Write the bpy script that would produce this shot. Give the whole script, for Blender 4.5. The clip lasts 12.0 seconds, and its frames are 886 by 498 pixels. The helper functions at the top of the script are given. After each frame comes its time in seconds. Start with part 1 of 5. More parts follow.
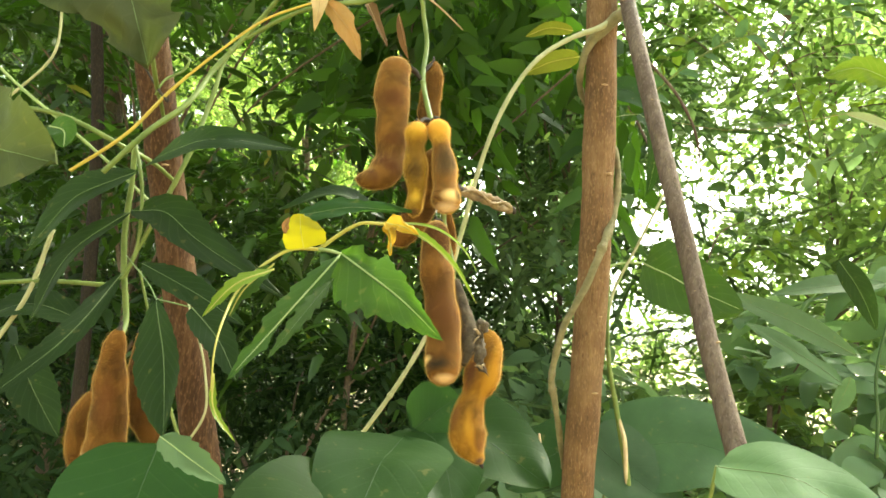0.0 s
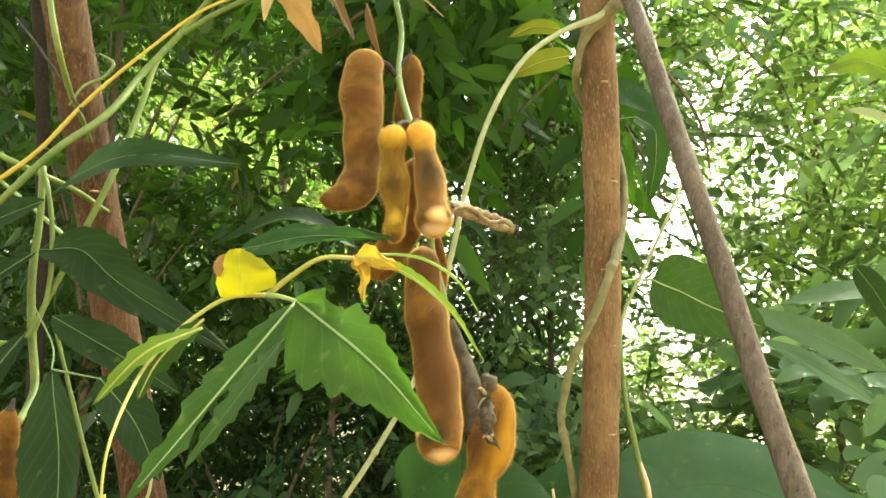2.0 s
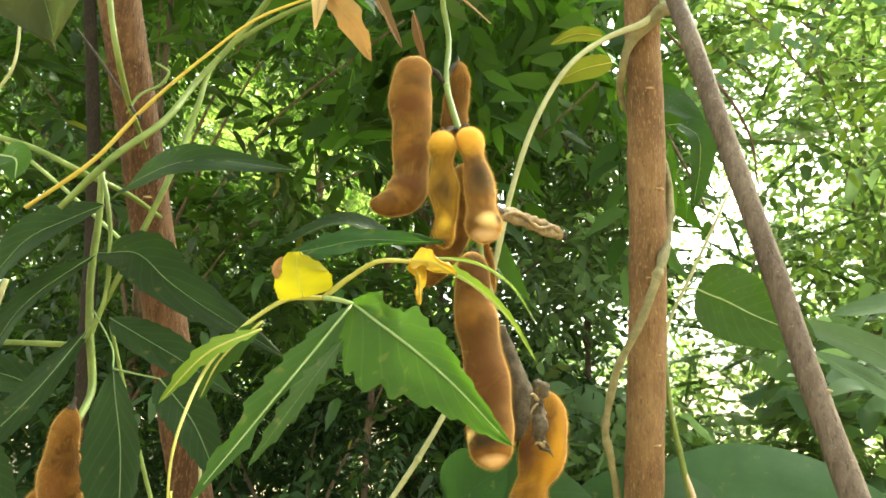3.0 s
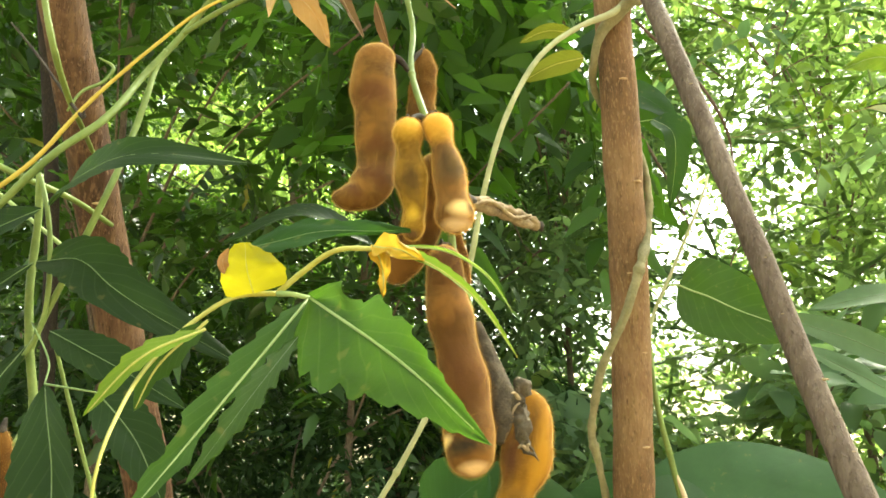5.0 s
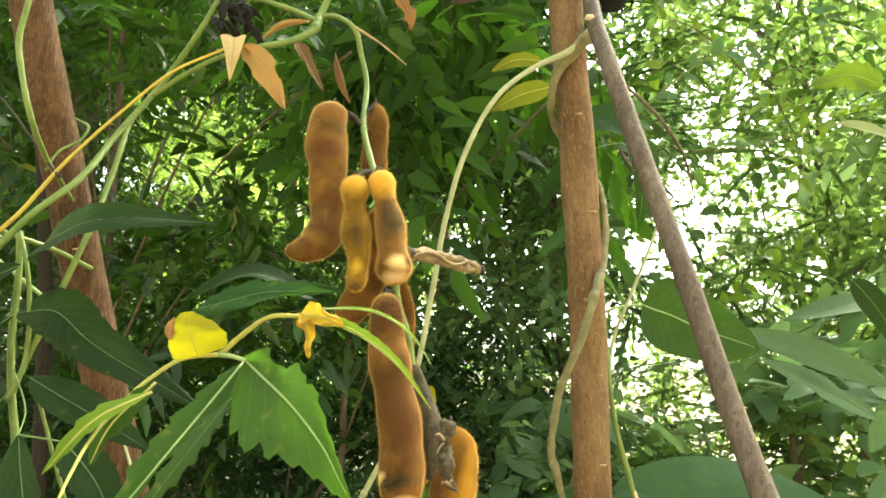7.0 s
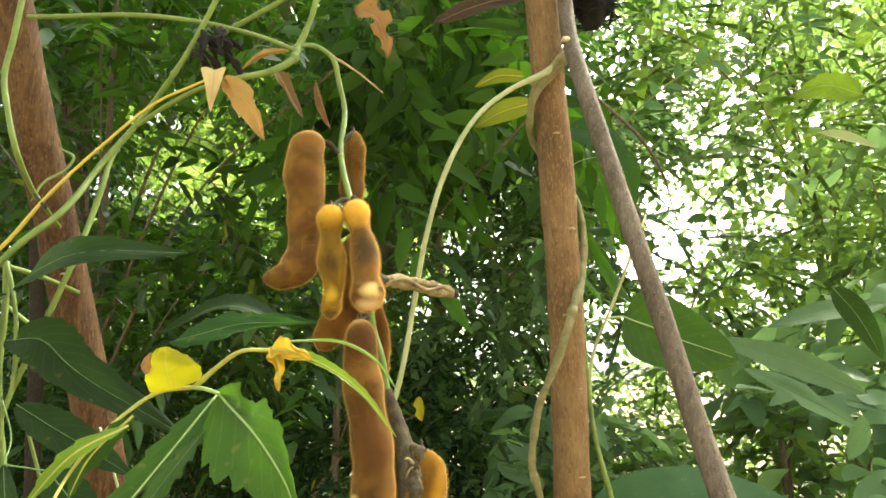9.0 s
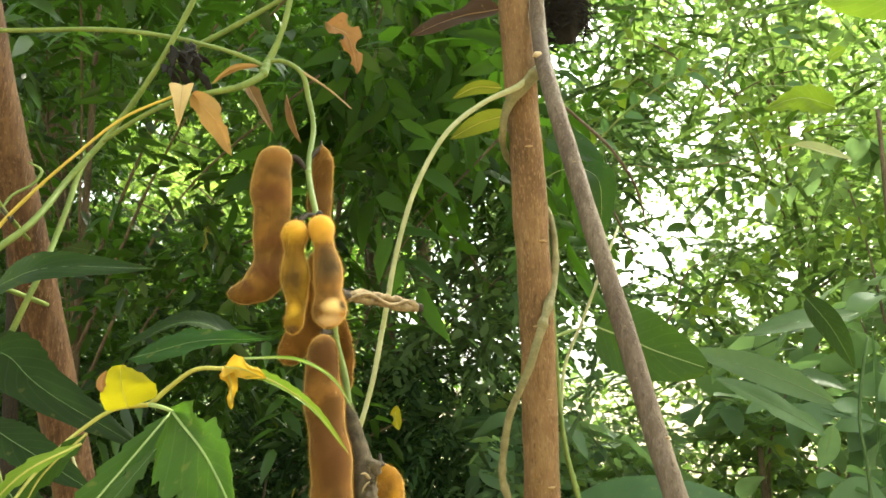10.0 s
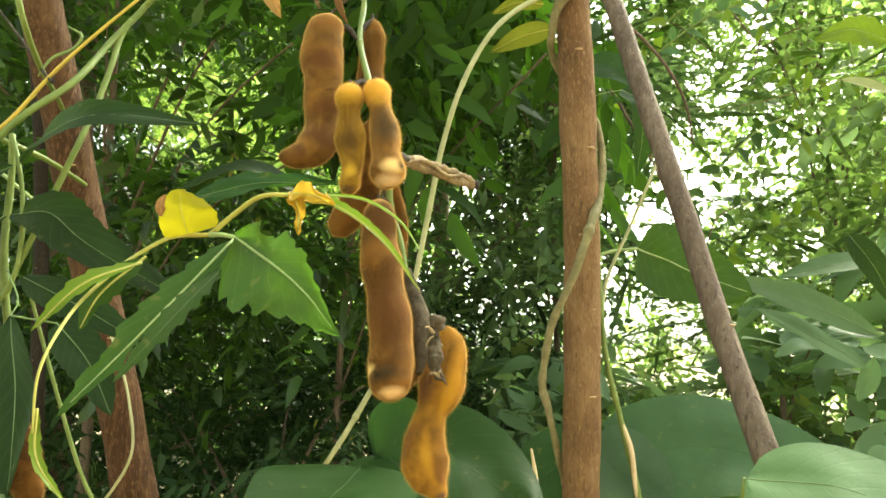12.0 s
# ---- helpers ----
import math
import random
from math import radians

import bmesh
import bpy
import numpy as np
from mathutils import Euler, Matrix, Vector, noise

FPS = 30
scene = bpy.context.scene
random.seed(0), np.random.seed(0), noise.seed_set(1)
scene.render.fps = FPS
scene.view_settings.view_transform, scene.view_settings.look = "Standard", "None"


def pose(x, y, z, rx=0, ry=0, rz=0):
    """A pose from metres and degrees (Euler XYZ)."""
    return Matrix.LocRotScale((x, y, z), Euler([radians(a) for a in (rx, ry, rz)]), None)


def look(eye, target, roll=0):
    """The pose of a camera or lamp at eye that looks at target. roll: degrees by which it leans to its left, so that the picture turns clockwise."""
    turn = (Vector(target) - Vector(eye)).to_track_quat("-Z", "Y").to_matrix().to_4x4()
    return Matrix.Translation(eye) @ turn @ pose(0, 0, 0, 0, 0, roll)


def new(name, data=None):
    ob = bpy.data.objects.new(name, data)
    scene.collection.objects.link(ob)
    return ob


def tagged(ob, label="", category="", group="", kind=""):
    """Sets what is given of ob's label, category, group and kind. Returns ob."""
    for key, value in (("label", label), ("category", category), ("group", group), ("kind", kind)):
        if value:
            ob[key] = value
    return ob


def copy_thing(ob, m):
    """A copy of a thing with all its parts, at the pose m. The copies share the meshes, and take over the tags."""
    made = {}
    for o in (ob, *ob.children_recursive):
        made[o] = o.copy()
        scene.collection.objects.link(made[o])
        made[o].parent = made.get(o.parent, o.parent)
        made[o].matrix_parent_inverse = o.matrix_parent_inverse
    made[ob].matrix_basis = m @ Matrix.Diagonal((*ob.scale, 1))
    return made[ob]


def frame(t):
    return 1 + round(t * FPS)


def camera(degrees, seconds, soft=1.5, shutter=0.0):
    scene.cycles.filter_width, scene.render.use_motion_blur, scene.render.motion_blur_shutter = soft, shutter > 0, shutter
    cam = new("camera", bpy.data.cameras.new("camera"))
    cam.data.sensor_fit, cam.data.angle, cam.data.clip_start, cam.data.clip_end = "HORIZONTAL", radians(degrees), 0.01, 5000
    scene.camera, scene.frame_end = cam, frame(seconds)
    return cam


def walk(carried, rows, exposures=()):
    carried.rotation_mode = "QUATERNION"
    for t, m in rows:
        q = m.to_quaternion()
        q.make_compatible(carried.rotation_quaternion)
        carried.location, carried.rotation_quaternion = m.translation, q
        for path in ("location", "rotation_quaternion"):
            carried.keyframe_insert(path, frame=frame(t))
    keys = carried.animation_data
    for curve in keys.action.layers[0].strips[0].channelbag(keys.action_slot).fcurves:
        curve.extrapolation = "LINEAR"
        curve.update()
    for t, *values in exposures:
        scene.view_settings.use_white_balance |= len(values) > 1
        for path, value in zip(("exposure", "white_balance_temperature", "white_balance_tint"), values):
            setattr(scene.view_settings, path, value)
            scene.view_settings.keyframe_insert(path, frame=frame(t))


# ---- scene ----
cam = camera(65.4, 12.0, soft=1.65)
PATH = [
    (0, (0.019, 0.026, 1.518), (-0.056, 2.011, 1.757), 3.4),
    (0.5, (0.013, 0.018, 1.516), (-0.075, 1.995, 1.804), 3.5),
    (1, (0.018, 0.045, 1.518), (-0.058, 2.029, 1.762), 2.6),
    (1.5, (0.01, 0.076, 1.516), (-0.052, 2.06, 1.756), 2.8),
    (2, (0.013, 0.106, 1.535), (-0.014, 2.085, 1.824), 0.8),
    (2.5, (0.02, 0.109, 1.537), (-0.081, 2.09, 1.796), 1.4),
    (2.7, (0.014, 0.103, 1.535), (-0.112, 2.08, 1.815), 1.8),
    (4.3, (-0.004, 0.135, 1.531), (-0.072, 2.095, 1.923), -1.2),
    (4.5, (0.002, 0.129, 1.538), (-0.078, 2.084, 1.952), -1.8),
    (5, (0.008, 0.13, 1.528), (-0.053, 2.098, 1.879), -0.8),
    (5.5, (0.012, 0.132, 1.52), (-0.058, 2.106, 1.836), -0.6),
    (6, (0.022, 0.12, 1.532), (-0.035, 2.092, 1.865), -1.9),
    (6.5, (0.037, 0.107, 1.543), (-0.017, 2.073, 1.907), -2.2),
    (7, (0.038, 0.098, 1.543), (-0.027, 2.064, 1.905), -1.7),
    (7.2, (0.036, 0.097, 1.542), (-0.024, 2.062, 1.906), -1.3),
    (8.8, (0.042, 0.08, 1.554), (-0.032, 2.041, 1.938), -2.0),
    (9, (0.051, 0.084, 1.552), (-0.003, 2.049, 1.923), -2.3),
    (9.5, (0.061, 0.086, 1.552), (0.038, 2.051, 1.927), -2.4),
    (10, (0.065, 0.078, 1.556), (0.044, 2.041, 1.94), -2.3),
    (10.5, (0.072, 0.079, 1.554), (0.054, 2.043, 1.933), -2.4),
    (11, (0.064, 0.081, 1.547), (0.039, 2.046, 1.921), -1.1),
    (11.5, (0.045, 0.094, 1.524), (-0.015, 2.069, 1.829), -1.0),
    (12, (0.04, 0.103, 1.513), (-0.024, 2.083, 1.79), -0.6),
]
walk(cam, [(t, look(eye, target, roll)) for t, eye, target, roll in PATH], [(0, 2.83, 6850, -3), (4, 2.92, 6850, -3), (5.5, 2.94, 6850, -3), (7, 2.83, 6850, -3), (10, 2.68, 6850, -3)])

# ---- light ----
SUN_EL, SUN_AZ = radians(46), radians(38)
world = bpy.data.worlds.new("sky")
scene.world = world
world.use_nodes = True
wn = world.node_tree
wn.nodes.clear()
sky = wn.nodes.new("ShaderNodeTexSky")
sky.sky_type, sky.sun_disc = "NISHITA", False
sky.sun_elevation, sky.sun_rotation = SUN_EL, SUN_AZ
sky.air_density, sky.dust_density, sky.ozone_density = 1.0, 4.0, 1.0
pale = wn.nodes.new("ShaderNodeHueSaturation")
pale.inputs["Saturation"].default_value = 0.25
back = wn.nodes.new("ShaderNodeBackground")
back.inputs["Strength"].default_value = 0.15
wout = wn.nodes.new("ShaderNodeOutputWorld")
wn.links.new(sky.outputs[0], pale.inputs["Color"])
wn.links.new(pale.outputs[0], back.inputs["Color"])
wn.links.new(back.outputs[0], wout.inputs["Surface"])
sun_data = bpy.data.lights.new("sun", "SUN")
sun_data.energy, sun_data.angle, sun_data.color = 5.0, radians(8), (1.0, 0.94, 0.82)
sun = new("sun", sun_data)
sun.matrix_world = look((20 * math.sin(SUN_AZ) * math.cos(SUN_EL), 20 * math.cos(SUN_AZ) * math.cos(SUN_EL), 20 * math.sin(SUN_EL)), (0, 0, 0))


# ---- materials ----
def nodes_of(name):
    m = bpy.data.materials.new(name)
    m.use_nodes = True
    t = m.node_tree
    t.nodes.clear()
    return m, t


def node(t, kind, **values):
    n = t.nodes.new(kind)
    for k, v in values.items():
        n.inputs[k].default_value = v
    return n


def rgba(c, k=1.0):
    return (c[0] * k, c[1] * k, c[2] * k, 1.0)


def noise_node(t, vec, scale, detail=4.0, rough=0.6):
    n = node(t, "ShaderNodeTexNoise", Scale=scale, Detail=detail, Roughness=rough)
    t.links.new(vec, n.inputs["Vector"])
    return n.outputs["Fac"]


def ramp(t, fac, stops):
    r = t.nodes.new("ShaderNodeValToRGB")
    while len(r.color_ramp.elements) < len(stops):
        r.color_ramp.elements.new(0.5)
    for e, (p, c) in zip(r.color_ramp.elements, stops):
        e.position, e.color = p, rgba(c) if len(c) == 3 else c
    t.links.new(fac, r.inputs["Fac"])
    return r.outputs["Color"]


def mixc(t, fac, a, b, mode="MIX"):
    m = t.nodes.new("ShaderNodeMix")
    m.data_type, m.blend_type = "RGBA", mode
    for sock, v in ((m.inputs[0], fac), (m.inputs[6], a), (m.inputs[7], b)):
        if hasattr(v, "is_output"):
            t.links.new(v, sock)
        else:
            sock.default_value = v
    return m.outputs[2]


def calc(t, op, a, b=0.0, clamp=False):
    m = t.nodes.new("ShaderNodeMath")
    m.operation, m.use_clamp = op, clamp
    for sock, v in zip(m.inputs, (a, b)):
        if hasattr(v, "is_output"):
            t.links.new(v, sock)
        else:
            sock.default_value = v
    return m.outputs[0]


def bump(t, height, strength, dist):
    b = node(t, "ShaderNodeBump", Strength=strength, Distance=dist)
    t.links.new(height, b.inputs["Height"])
    return b.outputs["Normal"]


def leaf_material(name, top, glow, vein, spots=(0.25, 0.2, 0.06), share=0.45, rough=0.36, veins=9.0, dirt=0.35):
    """A leaf: waxy face over a translucent blade, side veins from its own UVs."""
    m, t = nodes_of(name)
    tc = t.nodes.new("ShaderNodeTexCoord")
    info = t.nodes.new("ShaderNodeObjectInfo")
    sep = t.nodes.new("ShaderNodeSeparateXYZ")
    t.links.new(tc.outputs["UV"], sep.inputs[0])
    across = calc(t, "ABSOLUTE", calc(t, "SUBTRACT", sep.outputs["X"], 0.5))
    run = calc(t, "SUBTRACT", calc(t, "MULTIPLY", sep.outputs["Y"], veins), calc(t, "MULTIPLY", across, 5.0))
    tri = calc(t, "ABSOLUTE", calc(t, "SUBTRACT", calc(t, "FRACT", run), 0.5))
    line = calc(t, "SUBTRACT", 1.0, calc(t, "MULTIPLY", tri, 11.0), True)
    big = noise_node(t, tc.outputs["Object"], 38.0, 3.0)
    fine = noise_node(t, tc.outputs["Object"], 420.0, 4.0)
    base = mixc(t, big, rgba(top, 0.72), rgba(top, 1.35))
    base = mixc(t, calc(t, "MULTIPLY", fine, 0.35), base, rgba(glow, 0.6))
    base = mixc(t, calc(t, "MULTIPLY", line, 0.14), base, rgba(vein))
    spot = ramp(t, noise_node(t, tc.outputs["Object"], 150.0, 2.0), [(0.66, (0, 0, 0)), (0.72, (1, 1, 1))])
    base = mixc(t, calc(t, "MULTIPLY", spot, dirt), base, rgba(spots))
    hs = node(t, "ShaderNodeHueSaturation", Saturation=1.0)
    t.links.new(base, hs.inputs["Color"])
    t.links.new(calc(t, "ADD", 0.82, calc(t, "MULTIPLY", info.outputs["Random"], 0.36)), hs.inputs["Value"])
    t.links.new(calc(t, "ADD", 0.49, calc(t, "MULTIPLY", info.outputs["Random"], 0.02)), hs.inputs["Hue"])
    nrm = bump(t, calc(t, "ADD", calc(t, "MULTIPLY", line, -0.2), calc(t, "MULTIPLY", fine, 0.5)), 0.45, 0.0006)
    p = node(t, "ShaderNodeBsdfPrincipled", Roughness=rough)
    p.inputs["Specular IOR Level"].default_value = 0.18
    t.links.new(hs.outputs[0], p.inputs["Base Color"])
    t.links.new(nrm, p.inputs["Normal"])
    tr = t.nodes.new("ShaderNodeBsdfTranslucent")
    t.links.new(mixc(t, calc(t, "MULTIPLY", line, 0.2), mixc(t, big, rgba(glow, 0.75), rgba(glow, 1.2)), rgba(vein, 0.9)), tr.inputs["Color"])
    mx = node(t, "ShaderNodeMixShader", Fac=share)
    t.links.new(p.outputs[0], mx.inputs[1])
    t.links.new(tr.outputs[0], mx.inputs[2])
    out = t.nodes.new("ShaderNodeOutputMaterial")
    t.links.new(mx.outputs[0], out.inputs["Surface"])
    return m


def foliage_material(name, a, b, glow, share=0.45, rough=0.45, spec=0.15):
    """Foliage of a crown: every leaflet has a tint of its own."""
    m, t = nodes_of(name)
    geo = t.nodes.new("ShaderNodeNewGeometry")
    tc = t.nodes.new("ShaderNodeTexCoord")
    rnd = geo.outputs["Random Per Island"]
    big = noise_node(t, tc.outputs["Object"], 2.2, 2.0)
    col = mixc(t, rnd, rgba(a), rgba(b))
    col = mixc(t, calc(t, "MULTIPLY", big, 0.25), col, rgba(b, 1.15))
    yellow = calc(t, "GREATER_THAN", rnd, 0.998)
    col = mixc(t, calc(t, "MULTIPLY", yellow, 0.7), col, (0.32, 0.27, 0.03, 1))
    p = node(t, "ShaderNodeBsdfPrincipled", Roughness=rough)
    p.inputs["Specular IOR Level"].default_value = spec
    t.links.new(col, p.inputs["Base Color"])
    tr = t.nodes.new("ShaderNodeBsdfTranslucent")
    t.links.new(mixc(t, rnd, rgba(glow, 0.45), rgba(glow, 1.35)), tr.inputs["Color"])
    mx = node(t, "ShaderNodeMixShader", Fac=share)
    t.links.new(p.outputs[0], mx.inputs[1])
    t.links.new(tr.outputs[0], mx.inputs[2])
    out = t.nodes.new("ShaderNodeOutputMaterial")
    t.links.new(mx.outputs[0], out.inputs["Surface"])
    return m


def plain(name, a, b, scale=60.0, rough=0.7, bumpy=0.4, dist=0.0006, stretch=(1, 1, 1), spots=None, metal=0.0):
    """Two-tone organic surface: broad patches, fine grain, relief."""
    m, t = nodes_of(name)
    tc = t.nodes.new("ShaderNodeTexCoord")
    mp = t.nodes.new("ShaderNodeMapping")
    mp.inputs["Scale"].default_value = stretch
    t.links.new(tc.outputs["Object"], mp.inputs["Vector"])
    big = noise_node(t, mp.outputs[0], scale, 3.0)
    fine = noise_node(t, mp.outputs[0], scale * 7.0, 5.0, 0.7)
    f = calc(t, "ADD", calc(t, "MULTIPLY", big, 0.65), calc(t, "MULTIPLY", fine, 0.35))
    col = ramp(t, f, [(0.32, a), (0.68, b)])
    if spots:
        k = ramp(t, noise_node(t, tc.outputs["Object"], scale * 2.5, 2.0), [(0.62, (0, 0, 0)), (0.7, (1, 1, 1))])
        col = mixc(t, k, col, rgba(spots))
    p = node(t, "ShaderNodeBsdfPrincipled", Roughness=rough)
    p.inputs["Specular IOR Level"].default_value = 0.3
    t.links.new(col, p.inputs["Base Color"])
    t.links.new(bump(t, f, bumpy, dist), p.inputs["Normal"])
    out = t.nodes.new("ShaderNodeOutputMaterial")
    t.links.new(p.outputs[0], out.inputs["Surface"])
    return m


def bark_material(name, dark, mid, light, crack=1.0, dashes=0.6):
    m, t = nodes_of(name)
    tc = t.nodes.new("ShaderNodeTexCoord")
    mp = t.nodes.new("ShaderNodeMapping")
    mp.inputs["Scale"].default_value = (1, 1, 0.16)
    t.links.new(tc.outputs["Object"], mp.inputs["Vector"])
    long_grain = noise_node(t, mp.outputs[0], 260.0, 5.0, 0.65)
    patch = noise_node(t, tc.outputs["Object"], 16.0, 3.0)
    pores = noise_node(t, tc.outputs["Object"], 520.0, 2.0)
    v = node(t, "ShaderNodeTexVoronoi", Scale=120.0)
    v.feature = "DISTANCE_TO_EDGE"
    t.links.new(mp.outputs[0], v.inputs["Vector"])
    fissure = ramp(t, v.outputs["Distance"], [(0.0, (1, 1, 1)), (0.09, (0, 0, 0))])
    f = calc(t, "ADD", calc(t, "MULTIPLY", long_grain, 0.45), calc(t, "MULTIPLY", patch, 0.55))
    col = ramp(t, f, [(0.3, dark), (0.5, mid), (0.72, light)])
    col = mixc(t, calc(t, "MULTIPLY", fissure, 0.35 * crack), col, rgba(light, 1.3))
    md = t.nodes.new("ShaderNodeMapping")
    md.inputs["Scale"].default_value = (1, 1, 0.28)
    t.links.new(tc.outputs["Object"], md.inputs["Vector"])
    dash = ramp(t, noise_node(t, md.outputs[0], 700.0, 3.0, 0.55), [(0.55, (0, 0, 0)), (0.64, (1, 1, 1))])
    col = mixc(t, calc(t, "MULTIPLY", dash, dashes), col, rgba(light, 1.35))
    gap = ramp(t, noise_node(t, md.outputs[0], 480.0, 3.0, 0.6), [(0.3, (1, 1, 1)), (0.42, (0, 0, 0))])
    col = mixc(t, calc(t, "MULTIPLY", gap, 0.45), col, rgba(dark, 0.5))
    dots = ramp(t, pores, [(0.64, (0, 0, 0)), (0.72, (1, 1, 1))])
    col = mixc(t, calc(t, "MULTIPLY", dots, dashes * 0.6), col, rgba(light, 1.2))
    h = calc(t, "ADD", calc(t, "MULTIPLY", long_grain, 0.6), calc(t, "ADD", calc(t, "MULTIPLY", dash, 0.8), calc(t, "MULTIPLY", gap, -0.8)))
    p = node(t, "ShaderNodeBsdfPrincipled", Roughness=0.85)
    p.inputs["Specular IOR Level"].default_value = 0.25
    t.links.new(col, p.inputs["Base Color"])
    t.links.new(bump(t, h, 0.7, 0.0014), p.inputs["Normal"])
    out = t.nodes.new("ShaderNodeOutputMaterial")
    t.links.new(p.outputs[0], out.inputs["Surface"])
    return m


def pod_material(name, dark, gold, patches=(), hair=False):
    """Velvet skin. patches: (place along the pod 0..1, place round it 0..1, half length, half width, colour) of
    bruises, yellow ends and other tones.
    """
    m, t = nodes_of(name)
    tc = t.nodes.new("ShaderNodeTexCoord")
    sep = t.nodes.new("ShaderNodeSeparateXYZ")
    t.links.new(tc.outputs["UV"], sep.inputs[0])
    big = noise_node(t, tc.outputs["Object"], 55.0, 3.0)
    fine = noise_node(t, tc.outputs["Object"], 900.0, 4.0, 0.7)
    wob = calc(t, "MULTIPLY", calc(t, "SUBTRACT", noise_node(t, tc.outputs["Object"], 160.0, 3.0), 0.5), 0.6)
    col = mixc(t, ramp(t, big, [(0.4, (0, 0, 0)), (0.6, (1, 1, 1))]), rgba(dark, 0.8), rgba(gold, 1.1))
    col = mixc(t, calc(t, "MULTIPLY", fine, 0.3), col, rgba(gold, 1.35))
    for s, a, ds, da, c in patches:
        dx = calc(t, "DIVIDE", calc(t, "SUBTRACT", sep.outputs["Y"], s), ds)
        dy = calc(t, "DIVIDE", calc(t, "SUBTRACT", sep.outputs["X"], 1 - a), da)
        r = calc(t, "SQRT", calc(t, "ADD", calc(t, "MULTIPLY", dx, dx), calc(t, "MULTIPLY", dy, dy)))
        k = ramp(t, calc(t, "ADD", r, wob), [(0.25, (1, 1, 1)), (1.15, (0, 0, 0))])
        col = mixc(t, k, col, rgba(c))
    out = t.nodes.new("ShaderNodeOutputMaterial")
    if hair:
        col = mixc(t, 0.45, mixc(t, 0.3, col, rgba(gold, 2.0)), (1.0, 0.61, 0.18, 1))
        d, tr, mx = node(t, "ShaderNodeBsdfDiffuse"), node(t, "ShaderNodeBsdfTranslucent"), node(t, "ShaderNodeMixShader", Fac=0.5)
        t.links.new(col, d.inputs["Color"])
        t.links.new(col, tr.inputs["Color"])
        t.links.new(d.outputs[0], mx.inputs[1])
        t.links.new(tr.outputs[0], mx.inputs[2])
        t.links.new(mx.outputs[0], out.inputs["Surface"])
        return m
    p = node(t, "ShaderNodeBsdfPrincipled", Roughness=0.9)
    p.inputs["Specular IOR Level"].default_value = 0.15
    p.inputs["Sheen Weight"].default_value = 1.0
    p.inputs["Sheen Roughness"].default_value = 0.3
    p.inputs["Sheen Tint"].default_value = (1.0, 0.72, 0.3, 1)
    t.links.new(col, p.inputs["Base Color"])
    t.links.new(bump(t, fine, 0.6, 0.0005), p.inputs["Normal"])
    t.links.new(p.outputs[0], out.inputs["Surface"])
    return m


M_BROAD = leaf_material("broad_leaf", (0.025, 0.061, 0.014), (0.048, 0.118, 0.014), (0.07, 0.13, 0.035), rough=0.55, share=0.4)
M_SOFT = leaf_material("soft_green_leaf", (0.058, 0.105, 0.045), (0.08, 0.16, 0.05), (0.08, 0.13, 0.055), share=0.4, rough=0.6)
M_SAGE = leaf_material("pale_green_leaf", (0.1, 0.175, 0.078), (0.13, 0.26, 0.075), (0.14, 0.22, 0.1), share=0.4, rough=0.6, dirt=0.15)
M_GREY = leaf_material("grey_green_leaf", (0.11, 0.17, 0.08), (0.15, 0.27, 0.08), (0.15, 0.215, 0.1), share=0.42, rough=0.68)
M_BRIGHT = leaf_material("fresh_leaf", (0.043, 0.087, 0.013), (0.066, 0.147, 0.012), (0.16, 0.235, 0.052))
M_DARK = leaf_material("dark_leaflet", (0.019, 0.038, 0.009), (0.031, 0.069, 0.008), (0.088, 0.13, 0.044), rough=0.48)
M_YELLOW = leaf_material("yellow_leaf", (0.33, 0.285, 0.012), (0.38, 0.34, 0.012), (0.4, 0.36, 0.04), spots=(0.34, 0.22, 0.03), dirt=0.3)
M_LIME = leaf_material("lime_leaf", (0.14, 0.215, 0.022), (0.22, 0.345, 0.026), (0.5, 0.5, 0.12))
M_ORANGE = leaf_material("withered_leaf", (0.6, 0.37, 0.035), (0.55, 0.34, 0.03), (0.6, 0.42, 0.1), spots=(0.25, 0.12, 0.03), dirt=0.7)
M_DRY = leaf_material("dry_leaf", (0.36, 0.21, 0.08), (0.34, 0.16, 0.045), (0.46, 0.3, 0.14), spots=(0.14, 0.065, 0.03), share=0.3, rough=0.7, dirt=0.6)
M_PALE = leaf_material("bleached_leaf", (0.62, 0.46, 0.24), (0.5, 0.32, 0.14), (0.6, 0.42, 0.2), spots=(0.3, 0.17, 0.07), share=0.35, rough=0.7)
# rusty brown made darker to hold the shade these leaves hang in
M_DEADR = leaf_material("rusty_shade_leaf", (0.14, 0.085, 0.038), (0.14, 0.07, 0.025), (0.2, 0.12, 0.06), share=0.3, rough=0.8, dirt=0.6)
M_DEAD = leaf_material("dead_leaf", (0.055, 0.033, 0.02), (0.06, 0.03, 0.014), (0.08, 0.05, 0.03), share=0.2, rough=0.8, dirt=0.6)
M_DIM = leaf_material("olive_leaf", (0.07, 0.085, 0.026), (0.06, 0.08, 0.016), (0.11, 0.125, 0.05), share=0.35, rough=0.55)
M_STRAW = leaf_material("straw_green_leaf", (0.36, 0.38, 0.17), (0.38, 0.42, 0.16), (0.45, 0.45, 0.22), spots=(0.3, 0.25, 0.1), share=0.4, rough=0.6)
M_OLIVE = leaf_material("yellowing_leaf", (0.12, 0.13, 0.015), (0.17, 0.19, 0.015), (0.3, 0.3, 0.06), spots=(0.2, 0.12, 0.03))
M_NEST = plain("dark_twigs", (0.006, 0.005, 0.0045), (0.024, 0.02, 0.017), 120, 0.95, 1.0, 0.002)
